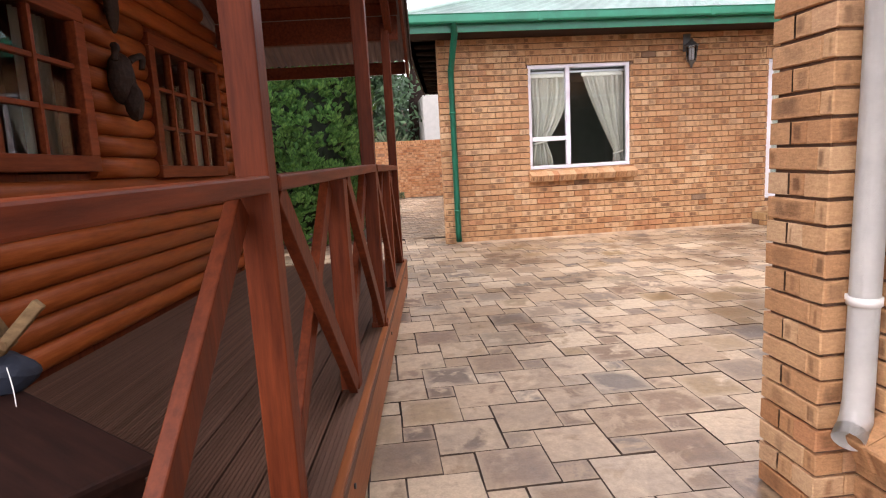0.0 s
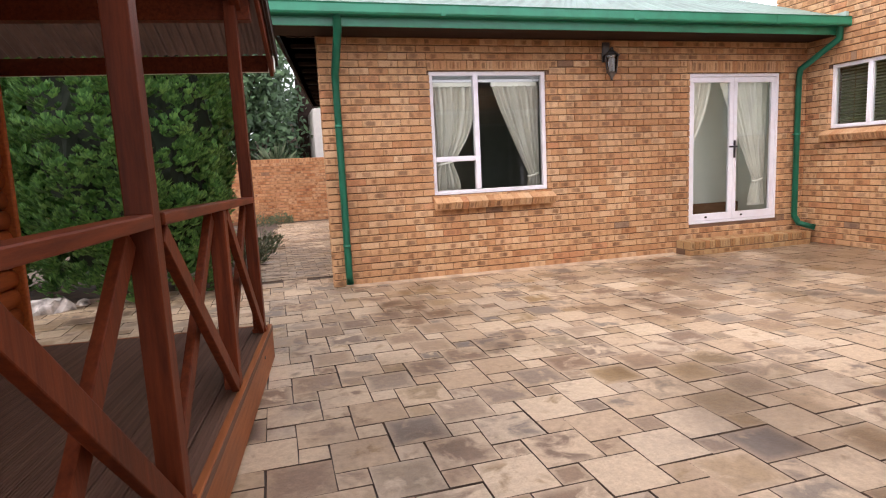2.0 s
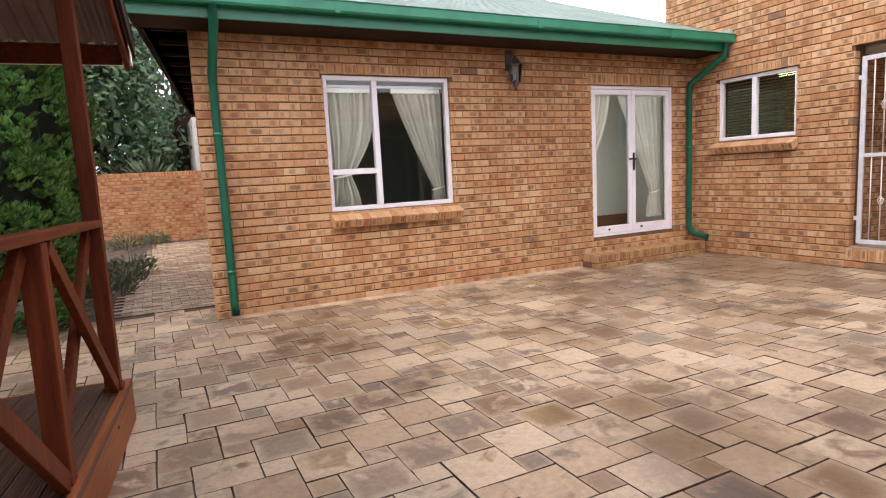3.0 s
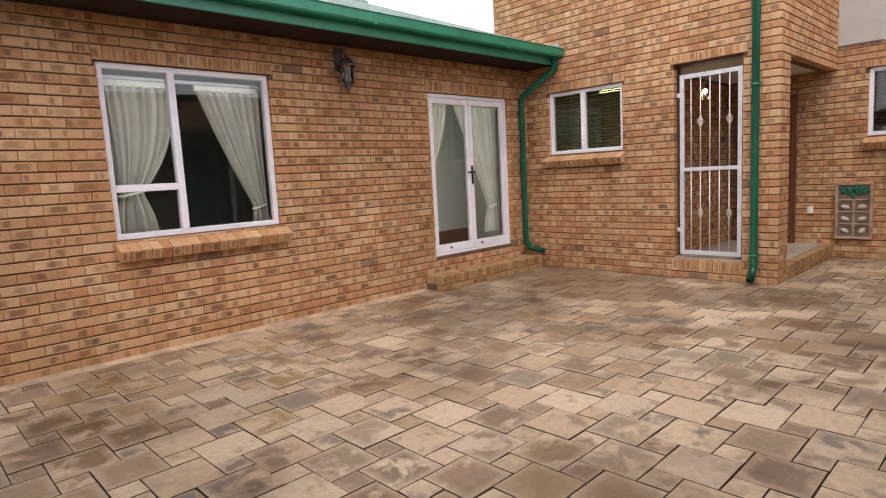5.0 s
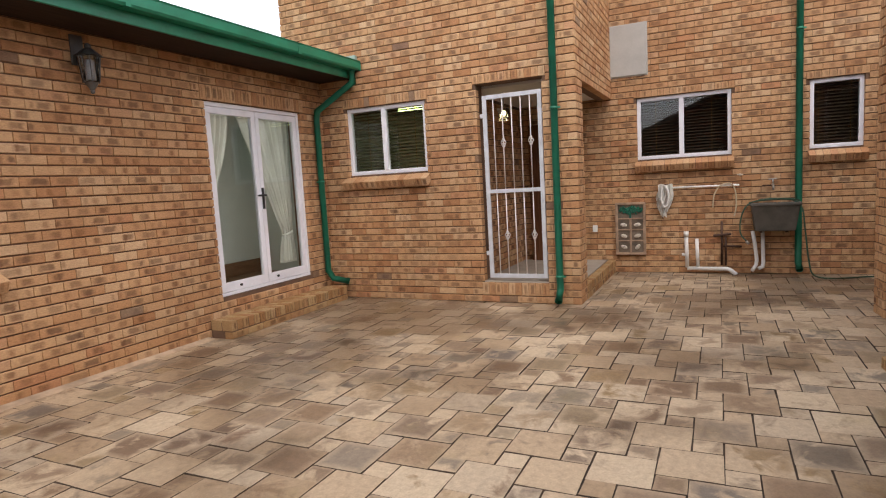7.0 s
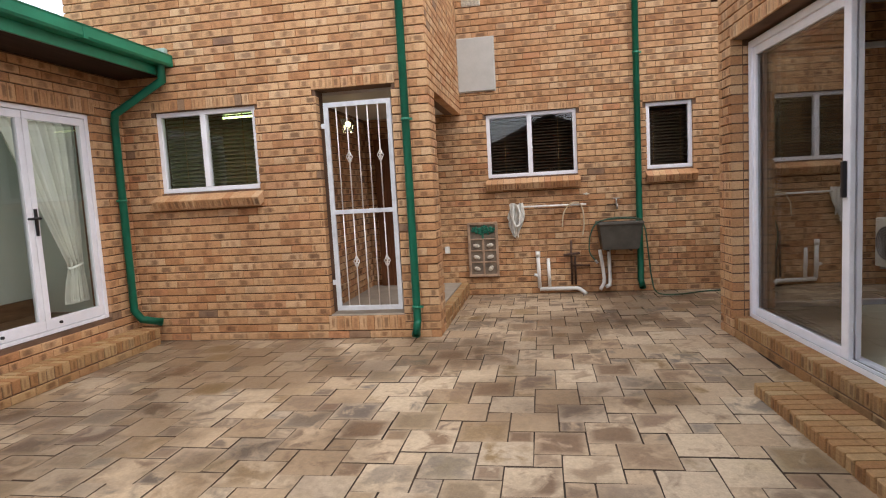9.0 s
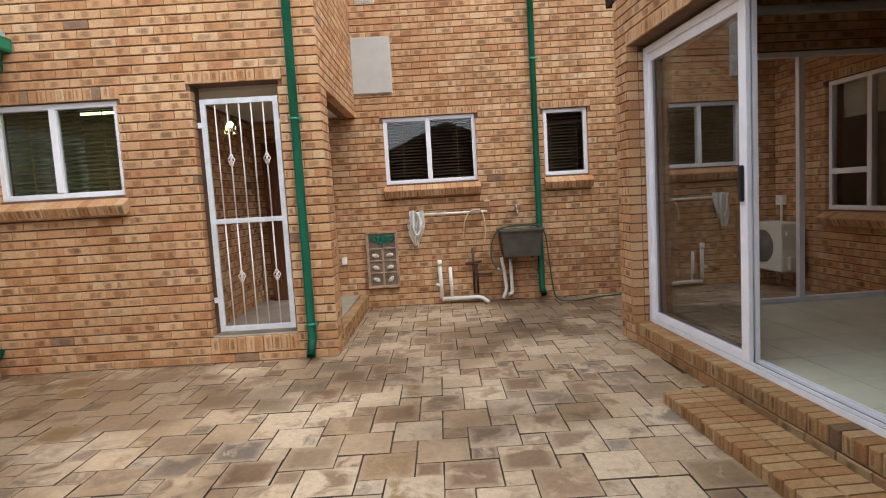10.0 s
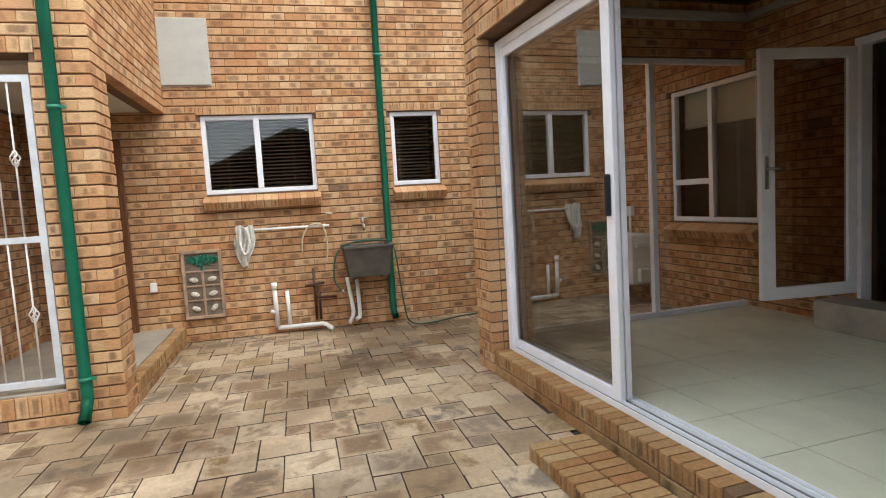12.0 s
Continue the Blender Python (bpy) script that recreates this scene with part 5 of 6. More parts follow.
part("valve_cover", bm, APPLIANCE, ac)
bm = bmesh.new()
box(bm, 0.62, 0.05, 0.46, 0.65, 0.20, 0.52, 0.006)
part("grip", bm, APPLIANCE, ac)
for x in (0.10, 0.52):
    bm = bmesh.new()
    bar(bm, (x, 0.02, -0.015), (x, 0.36, -0.015), 0.03, 0.03)
    bar(bm, (x, 0.345, -0.20), (x, 0.345, 0.0), 0.03, 0.03)
    part("bracket", bm, STEEL, ac)
iso = thing("isolator_box", AT_S @ pose(us_(10.2), 0, 1.09), "grey-white electrical isolator box with conduit", "electrical box")
bm = bmesh.new()
box(bm, 0, -0.07, 0, 0.14, 0, 0.13, 0.01)
part("box", bm, PVC, iso)
bm = bmesh.new()
tube(bm, [(0.07, -0.03, 0.0), (0.07, -0.03, -0.36)], 0.016, 8)
part("conduit", bm, PVC, iso)

# window beside the near downpipe
ww = window_w[1] - window_w[0]
two_light("window_8", AT_R @ pose(window_w[0], 0, window_w[2]), ww, window_w[3] - window_w[2], 0.74, "tall white aluminium window in the near wall")
brick_sill(AT_R @ pose(window_w[0] - 0.02, 0, window_w[2]), ww + 0.06)
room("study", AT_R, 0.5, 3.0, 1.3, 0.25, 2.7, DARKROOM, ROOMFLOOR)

# ---- roof of the curtained house ----
def sheet(name, a, b, c, d, mat, label, pitch=0.19, rise=0.022):
    """Ribbed roof sheeting between the eave a-b and the top d-c."""
    a, b, c, d = map(Vector, (a, b, c, d))
    n = max(4, int((b - a).length / pitch) * 4)
    up = (b - a).cross(d - a).normalized()
    bm = bmesh.new()
    lo, hi = [], []
    for k in range(n + 1):
        t = k / n
        lift = up * (rise if k % 4 in (1, 2) else 0)
        lo.append(bm.verts.new(a.lerp(b, t) + lift))
        hi.append(bm.verts.new(d.lerp(c, t) + lift))
    for k in range(n):
        bm.faces.new((lo[k], lo[k + 1], hi[k + 1], hi[k]))
    bmesh.ops.solidify(bm, geom=bm.faces[:], thickness=-0.004)
    return bm


roof = thing("house_roof", pose(0, 0, 0), "pale green hipped sheet roof", "roof", kind="structure")
EZ = 3.10
part("front_slope", sheet("s", (0.30, 7.80, EZ), (7.865, 7.80, EZ), (7.865, 12.1, 4.75), (4.6, 12.1, 4.75), GREENROOF, ""), GREENROOF, roof)
part("side_slope", sheet("s", (1.35, 16.8, EZ), (0.30, 7.80, EZ), (4.6, 12.1, 4.75), (4.7, 12.2, 4.75), GREENROOF, ""), GREENROOF, roof)
part("back_slope", sheet("s", (7.865, 16.5, EZ), (1.35, 16.8, EZ), (4.6, 12.15, 4.75), (7.865, 12.15, 4.75), GREENROOF, ""), GREENROOF, roof)
bm = bmesh.new()
tube(bm, [(0.28, 7.78, EZ + 0.02), (4.6, 12.1, 4.77), (7.86, 12.1, 4.77)], 0.05, 8)
part("hip_capping", bm, GREENROOF, roof)
bm = bmesh.new()
bar(bm, (0.29, 7.9, 3.06), (1.33, 16.8, 3.06), 0.03, 0.16)
part("side_fascia", bm, DARKWOOD, roof)
bm = bmesh.new()
box(bm, 7.80, 7.78, 3.12, 7.862, 8.6, 3.19, 0.01)
part("flashing", bm, GREENROOF, roof, "pale green flashing against the tall wall")
bm = bmesh.new()
q = [(0.32, 7.9, 3.03), (1.33, 16.7, 3.03), (1.95, 16.7, 3.03), (0.96, 7.9, 3.03)]
bm.faces.new([bm.verts.new(p) for p in q])
bmesh.ops.solidify(bm, geom=bm.faces[:], thickness=0.02)
part("side_soffit", bm, DARKWOOD, roof)
for k in range(13):
    bm = bmesh.new()
    y = 8.7 + k * 0.62
    x = 0.40 + 0.117 * (y - 7.8)
    bar(bm, (x, y, 2.985), (x + 0.52, y, 2.985), 0.05, 0.05)
    part("rafter_end", bm, DARKWOOD, roof)

# ---- log cabin with its veranda; space: x away from the cabin, y along the rail, z up ----
V0 = pose(0.076, 5.769, 0, 0, 0, -5.09)
V = V0 @ pose(0, 0, 0, -1.26, 0, 0)   # the cabin floor falls slightly along the yard
DECK_Z, RAIL_Z, WALL_X = 0.26, 1.237, -1.65
DECK_END, DECK_START = 0.16, -6.75
EAVE_Y, EAVE_Z, FALL = 0.80, 2.28, 0.43
RIDGE_Y = -2.27
RIDGE_Z = EAVE_Z + (EAVE_Y - RIDGE_Y) * FALL
roof_z = lambda y: RIDGE_Z - abs(y - RIDGE_Y) * FALL
deck = thing("veranda_deck", V, "grey-brown grooved deck boards with orange edge board", "deck", kind="structure")
bm = bmesh.new()
for k in range(8):
    box(bm, -0.065 + k * 0.0158, 0, DECK_Z - 0.022, -0.0545 + k * 0.0158, 1, DECK_Z)
box(bm, -0.066, 0, DECK_Z - 0.03, 0.0652, 1, DECK_Z - 0.003)
plank_mesh = mesh_of("plank", bm, DECK)
n_planks = 12
for k in range(n_planks):
    ob = new("plank", plank_mesh)
    ob.parent = deck
    ob.location = (WALL_X + 0.075 + k * 0.1405, DECK_START, 0)
    ob.scale = (1, DECK_END - DECK_START, 1)
bm = bmesh.new()
box(bm, WALL_X + 0.02, DECK_START, 0.03, -0.01, DECK_END - 0.03, DECK_Z - 0.035)
part("joists", bm, DARKWOOD, deck)
bm = bmesh.new()
box(bm, -0.006, DECK_START, 0.0, 0.03, DECK_END + 0.03, DECK_Z + 0.004, 0.006)
part("edge_board", bm, FASCIAWOOD, deck, "orange-brown edge board")
bm = bmesh.new()
box(bm, WALL_X, DECK_END, 0.0, -0.008, DECK_END + 0.03, DECK_Z + 0.002, 0.006)
part("edge_board", bm, FASCIAWOOD, deck, "orange-brown edge board")
for y in (-6.4, -4.1, -2.3, -0.4):
    bm = bmesh.new()
    disc(bm, (0.03, y, 0.17), (1, 0, 0), 0.01, 0.006, 10)
    part("bolt", bm, BLACK, deck)

POSTS = (-6.6, -4.42, -2.42, 0.0)
DRIFT = {-6.6: -0.11, -4.42: -0.045, -2.42: 0.022, 0.0: 0.008}
DROP = {-6.6: -0.075, -4.42: -0.042, -2.42: -0.004, 0.0: 0.0}
for y in POSTS:
    post = thing("veranda_post", V0 @ pose(-0.05 + DRIFT[y], y, DECK_Z - 0.022 * y), "square dark red stained timber post", "post", "veranda posts")
    bm = bmesh.new()
    top = roof_z(y) - 0.04 - (DECK_Z - 0.022 * y) if y > -5 else 0.98
    box(bm, -0.034, -0.04, 0, 0.046, 0.04, top, 0.005)
    part("shaft", bm, WINEWOOD, post)
    bm = bmesh.new()
    box(bm, -0.042, -0.049, 0.0, 0.056, 0.049, 0.03, 0.004)
    part("base_block", bm, WINEWOOD, post)
for y0, y1 in zip(POSTS, POSTS[1:]):
    SPAN = y1 - y0
    rl = thing("veranda_railing", V @ pose(-0.05 + DRIFT[y0], y0, DECK_Z + DROP[y0], math.degrees(math.atan2(DROP[y1] - DROP[y0], SPAN)), 0, math.degrees(math.atan2(DRIFT[y0] - DRIFT[y1], SPAN))), "dark red timber railing with crossed braces", "railing", "veranda railings")
    h = RAIL_Z - DECK_Z
    bm = bmesh.new()
    box(bm, -0.025, 0.043, h - 0.042, 0.05, SPAN - 0.043, h, 0.006)
    part("top_rail", bm, WINERAIL, rl)
    bm = bmesh.new()
    box(bm, -0.04, SPAN / 2 - 0.043, 0.0, 0.04, SPAN / 2 + 0.043, h - 0.045, 0.005)
    part("middle_upright", bm, WINEWOOD, rl)
    half = SPAN / 2 - 0.10
    for a in (0.05, SPAN / 2 + 0.05):
        bm = bmesh.new()
        bar(bm, (0.024, a + 0.02, h - 0.07 - DROP[y0] * 0.7), (0.024, a + half - 0.02, 0.03 - DROP[y0] * 0.5), 0.074, 0.036, 0.004, 90)
        if y0 != POSTS[0]:
            part("brace", bm, WINEWOOD, rl)
        bm = bmesh.new()
        bar(bm, (-0.026, a + half - 0.02, h - 0.07), (-0.026, a + 0.02, 0.03), 0.074, 0.036, 0.004, 90)
        part("brace", bm, WINEWOOD, rl)

cabin = thing("log_cabin", V @ pose(WALL_X, 0.2, 0), "orange-stained log cabin behind a veranda", "cabin", kind="structure")
CL = 5.2
LOG = 0.138
cab_wins = [(-1.72, -0.34, 1.28, 2.25), (-4.10, -2.52, 1.33, 2.20)]
bm = bmesh.new()
box(bm, -4.5, -CL, 0.05, -0.06, 0.0, 1.27)
box(bm, -4.5, -CL, 2.29, -0.06, 0.0, 2.36)
gable = [(-CL, 2.361), (0.0, 2.361), (RIDGE_Y - 0.2, RIDGE_Z - 0.02)]
front, back = [[bm.verts.new((x, y, z)) for y, z in gable] for x in (-0.06, -0.3)]
bm.faces.new(front)
bm.faces.new(back[::-1])
for k in range(3):
    bm.faces.new((front[k], back[k], back[(k + 1) % 3], front[(k + 1) % 3]))
for a, b in ((-CL, -4.12), (-2.50, -1.74), (-0.32, 0.0)):
    box(bm, -0.5, a, 1.271, -0.06, b, 2.289)
box(bm, -4.5, -CL, 1.271, -0.501, 0.0, 2.289)
part("inner_wall", bm, WINEWOOD, cabin)


def log_mesh(length):
    bm = bmesh.new()
    rings = []
    for y in (0, length):
        ring = []
        for k in range(11):
            a = -math.pi / 2 + math.pi * k / 10
            ring.append(bm.verts.new((-0.06 + 0.055 * math.cos(a) ** 0.8 if math.cos(a) > 0 else -0.06, y, LOG / 2 + LOG / 2 * math.sin(a) * 0.985)))
        rings.append(ring)
    for k in range(10):
        bm.faces.new((rings[0][k], rings[1][k], rings[1][k + 1], rings[0][k + 1])).smooth = True
    bm.faces.new(rings[0])
    bm.faces.new(rings[1][::-1])
    return mesh_of("log", bm, LOGWOOD)


logs = {}
z = DECK_Z + 0.01
while z < RIDGE_Z - 2 * LOG:
    reach = (RIDGE_Z - z - LOG) / FALL
    south, north = max(-CL, RIDGE_Y - 0.2 - reach), min(0.0, RIDGE_Y - 0.2 + reach)
    for a, b in holes_of([(w[0], w[1], w[2] - 0.05, w[3] + 0.02) for w in cab_wins], south, north, z, z + LOG):
        key = round(b - a, 3)
        if key not in logs:
            logs[key] = log_mesh(key)
        ob = new("log", logs[key])
        ob.parent = cabin
        ob.location = (0, a, z)
    z += LOG
bm = bmesh.new()
box(bm, -0.09, 0.0, 0.2, 0.03, 0.05, 2.45, 0.01)
part("corner_board", bm, LOGWOOD, cabin)
for w in cab_wins:
    bm = bmesh.new()
    f = 0.09
    for q in ((w[0], w[2] - 0.05, w[1], w[2] + f - 0.05), (w[0], w[3] - f + 0.02, w[1], w[3] + 0.02), (w[0], w[2] + f - 0.05, w[0] + f, w[3] - f + 0.02), (w[1] - f, w[2] + f - 0.05, w[1], w[3] - f + 0.02)):
        box(bm, -0.07, q[0], q[1], 0.02, q[2], q[3], 0.006)
    frame_ob = part("window_frame", bm, REDFRAME, cabin)
    a, b, c, d = w[0] + f, w[1] - f, w[2] + f - 0.05, w[3] - f + 0.02
    cols = 4
    for k in range(1, cols):
        y = a + (b - a) * k / cols
        wide = 0.035 if k == cols // 2 else 0.014
        bm = bmesh.new()
        box(bm, -0.055, y - wide, c, -0.005, y + wide, d, 0.003)
        part("glazing_bar", bm, REDFRAME, frame_ob)
    for k in range(1, 3):
        zz = c + (d - c) * k / 3
        bm = bmesh.new()
        box(bm, -0.05, a, zz - 0.014, -0.012, b, zz + 0.014, 0.003)
        part("glazing_bar", bm, REDFRAME, frame_ob)
    bm = bmesh.new()
    bm.faces.new([bm.verts.new(p) for p in ((-0.036, a, c), (-0.036, b, c), (-0.036, b, d), (-0.036, a, d))])
    ob = new("pane", mesh_of("pane", bm, GLASS, False))
    ob.parent, ob.visible_shadow = frame_ob, False
    bm = bmesh.new()
    for side in (0, 1):
        y0, y1 = (a, a + (b - a) * 0.2) if side == 0 else (b - (b - a) * 0.2, b)
        prev = None
        for k in range(25):
            y = y0 + (y1 - y0) * k / 24
            x = -0.16 + 0.02 * math.sin(k * 1.6)
            pair = (bm.verts.new((x, y, c - 0.02)), bm.verts.new((x, y, d + 0.02)))
            if prev:
                bm.faces.new((prev[0], pair[0], pair[1], prev[1])).smooth = True
            prev = pair
    bmesh.ops.solidify(bm, geom=bm.faces[:], thickness=0.002)
    part("net_curtain", bm, CURTAIN, frame_ob, "pale net curtain")

# veranda roof: sheeting, timber lining, raking board and gutter
vr = thing("cabin_roof", V, "grey sheet roof with dark red raking boards", "roof", kind="structure")
part("north_sheets", sheet("s", (0.20, EAVE_Y, EAVE_Z + 0.10), (-6.6, EAVE_Y, EAVE_Z + 0.10), (-6.6, RIDGE_Y, RIDGE_Z + 0.10), (0.20, RIDGE_Y, RIDGE_Z + 0.10), SOFFIT, "", 0.076, 0.016), SOFFIT, vr)
part("south_sheets", sheet("s", (-6.6, 2 * RIDGE_Y - EAVE_Y, EAVE_Z + 0.10), (0.20, 2 * RIDGE_Y - EAVE_Y, EAVE_Z + 0.10), (0.20, RIDGE_Y, RIDGE_Z + 0.10), (-6.6, RIDGE_Y, RIDGE_Z + 0.10), SOFFIT, "", 0.076, 0.016), SOFFIT, vr)
for sgn in (1, -1):
    bm = bmesh.new()
    e = (0.14, EAVE_Y if sgn == 1 else 2 * RIDGE_Y - EAVE_Y, EAVE_Z)
    bar(bm, e, (0.14, RIDGE_Y, RIDGE_Z), 0.17, 0.03, 0.005, 90)
    part("raking_board", bm, WINERAIL, vr)
    bm = bmesh.new()
    bar(bm, (0.185, e[1], e[2] + 0.06), (0.185, RIDGE_Y, RIDGE_Z + 0.06), 0.12, 0.02, 0.003, 90)
    part("barge_strip", bm, DARKWOOD, vr)
bm = bmesh.new()
for k in range(30):
    y = -0.05 - k * 0.166
    fall = math.degrees(math.atan(FALL)) * (-1 if y > RIDGE_Y else 1)
    box(bm, WALL_X + 0.01, y - 0.16, 0, 0.10, y, 0.018, 0.0, Matrix.Translation((0, y, roof_z(y) + 0.02)) @ pose(0, 0, 0, fall, 0, 0) @ Matrix.Translation((0, -y, 0)))
part("ceiling_boards", bm, WINERAIL, vr)
bm = bmesh.new()
box(bm, WALL_X, -0.045, 2.44, 0.09, 0.045, 2.66, 0.006)
part("tie_beam", bm, WINERAIL, vr)
bm = bmesh.new()
bar(bm, (0.0, 0.10, roof_z(0.10) - 0.08), (0.0, RIDGE_Y, RIDGE_Z - 0.08), 0.12, 0.07, 0.005, 90)
bar(bm, (0.0, -4.8, roof_z(-4.8) - 0.08), (0.0, RIDGE_Y, RIDGE_Z - 0.08), 0.12, 0.07, 0.005, 90)
part("raking_plate", bm, WINERAIL, vr)
bm = bmesh.new()
box(bm, -6.6, EAVE_Y - 0.005, EAVE_Z - 0.03, 0.11, EAVE_Y + 0.02, EAVE_Z + 0.10, 0.003)
part("eave_board", bm, WINERAIL, vr)
bm = bmesh.new()
prof = [(0.022, 0.10), (0.022, 0.0), (0.04, -0.02), (0.09, -0.02), (0.11, 0.0), (0.11, 0.10), (0.102, 0.10), (0.102, 0.005), (0.03, 0.005)]
ends = [[bm.verts.new((x, EAVE_Y + y, EAVE_Z + z + 0.0)) for y, z in prof] for x in (-6.6, 0.16)]
for k in range(len(prof) - 1):
    bm.faces.new((ends[0][k], ends[0][k + 1], ends[1][k + 1], ends[1][k]))
for e in ends:
    bm.faces.new(e)
part("eave_gutter", bm, PVC, vr, "white plastic eave gutter")

# carvings on the cabin wall
carve = thing("carved_mask", V @ pose(WALL_X + 0.01, -2.02, 1.60), "dark carved wooden trophy mask on the cabin wall", "wall carving")
bm = bmesh.new()
bmesh.ops.create_icosphere(bm, subdivisions=3, radius=1.0, matrix=Matrix.Translation((0.04, 0, 0.26)) @ Matrix.Diagonal((0.07, 0.12, 0.17, 1)))
bmesh.ops.create_icosphere(bm, subdivisions=2, radius=1.0, matrix=Matrix.Translation((0.09, 0.02, 0.12)) @ Matrix.Diagonal((0.06, 0.07, 0.13, 1)))
for s in (-1, 1):
    tube(bm, smooth_path([(0.06, s * 0.07, 0.38), (0.10, s * 0.16, 0.43), (0.10, s * 0.17, 0.34)]), 0.022, 8)
for v in bm.verts:
    v.co += noise.noise_vector(v.co * 14) * 0.012
part("mask", bm, DARKWOOD, carve)
carve = thing("hanging_carving", V @ pose(WALL_X + 0.02, -2.02, 2.14), "long dark carved panel hanging on the cabin wall", "wall carving")
bm = bmesh.new()
bmesh.ops.create_icosphere(bm, subdivisions=3, radius=1.0, matrix=Matrix.Translation((0.02, 0, 0.22)) @ Matrix.Diagonal((0.035, 0.07, 0.22, 1)))
part("panel", bm, DARKWOOD, carve)

# chest with a bag of firewood
DARKCHEST = wood("dark_chest_wood", (0.013, 0.006, 0.005), (0.036, 0.014, 0.010), 0.65, (1, 12, 12), 0.2, 0.0)
chest = thing("wooden_chest", pose(-1.13, 1.17, 0.352, 0, 0, -42), "dark brown lidded wooden chest on the deck", "chest")
bm = bmesh.new()
box(bm, -0.44, -0.28, 0.03, 0.40, 0.28, 0.33, 0.008)
part("body", bm, DARKCHEST, chest)
bm = bmesh.new()
box(bm, -0.47, -0.31, 0.332, 0.43, 0.30, 0.37, 0.010)
part("lid", bm, DARKCHEST, chest)
for x in (-0.38, 0.34):
    for y in (-0.22, 0.22):
        bm = bmesh.new()
        box(bm, x - 0.03, y - 0.03, 0, x + 0.03, y + 0.03, 0.029)
        part("foot", bm, DARKCHEST, chest)
bag = thing("firewood_bag", pose(-1.165, 1.585, 0.722, 0, 0, -30), "dark blue bag of split firewood on the chest", "firewood")
bm = bmesh.new()
bmesh.ops.create_icosphere(bm, subdivisions=3, radius=1.0, matrix=Matrix.Translation((-0.05, 0, 0.05)) @ Matrix.Diagonal((0.10, 0.08, 0.06, 1)))
for v in bm.verts:
    v.co += noise.noise_vector(v.co * 12) * 0.02
    v.co.z = max(v.co.z, 0.001)
part("bag", bm, NAVY, bag)
for k, (a, b) in enumerate((((-0.05, -0.02, 0.1), (0.08, 0.05, 0.25)), ((-0.16, 0.03, 0.12), (-0.05, -0.03, 0.2)), ((-0.12, -0.05, 0.11), (0.07, -0.06, 0.16)), ((-0.1, 0.06, 0.11), (-0.09, 0.0, 0.24)))):
    bm = bmesh.new()
    bar(bm, a, b, 0.024, 0.034, 0.005, k * 30)
    part("split_log", bm, FIREWOOD, bag)
bm = bmesh.new()
tube(bm, smooth_path([(0.08, -0.06, 0.1), (0.13, -0.08, 0.06), (0.15, -0.09, 0.012)]), 0.0016, 6)
part("string", bm, PVC, bag)

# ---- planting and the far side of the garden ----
# near-black green that paints the shade deep inside a crown
INNER = plain("dark_crown_filler", (0.010, 0.018, 0.007), 0.95, vary=0.3, scale=9, relief=0.5)


def spindle(verts, faces, base, tip, side, w, nrm):
    k = len(verts)
    m = base.lerp(tip, 0.68)
    o = nrm * w * 0.5
    verts += [base, m + side * w, m + o, m - side * w, m - o, tip]
    faces += [(k, k + 1, k + 2), (k, k + 2, k + 3), (k, k + 3, k + 4), (k, k + 4, k + 1), (k + 5, k + 2, k + 1), (k + 5, k + 3, k + 2), (k + 5, k + 4, k + 3), (k + 5, k + 1, k + 4)]


def blade(verts, faces, base, tip, side, w, nrm):
    k = len(verts)
    m = base.lerp(tip, 0.66)
    verts += [base, m + side * w, m + nrm * w * 0.6, m - side * w, tip]
    faces += [(k, k + 1, k + 2), (k, k + 2, k + 3), (k + 4, k + 2, k + 1), (k + 4, k + 3, k + 2)]


def mesh_from(name, verts, faces, mat):
    me = bpy.data.meshes.new(name)
    me.from_pydata([tuple(v) for v in verts], [], faces)
    me.materials.append(mat)
    return me


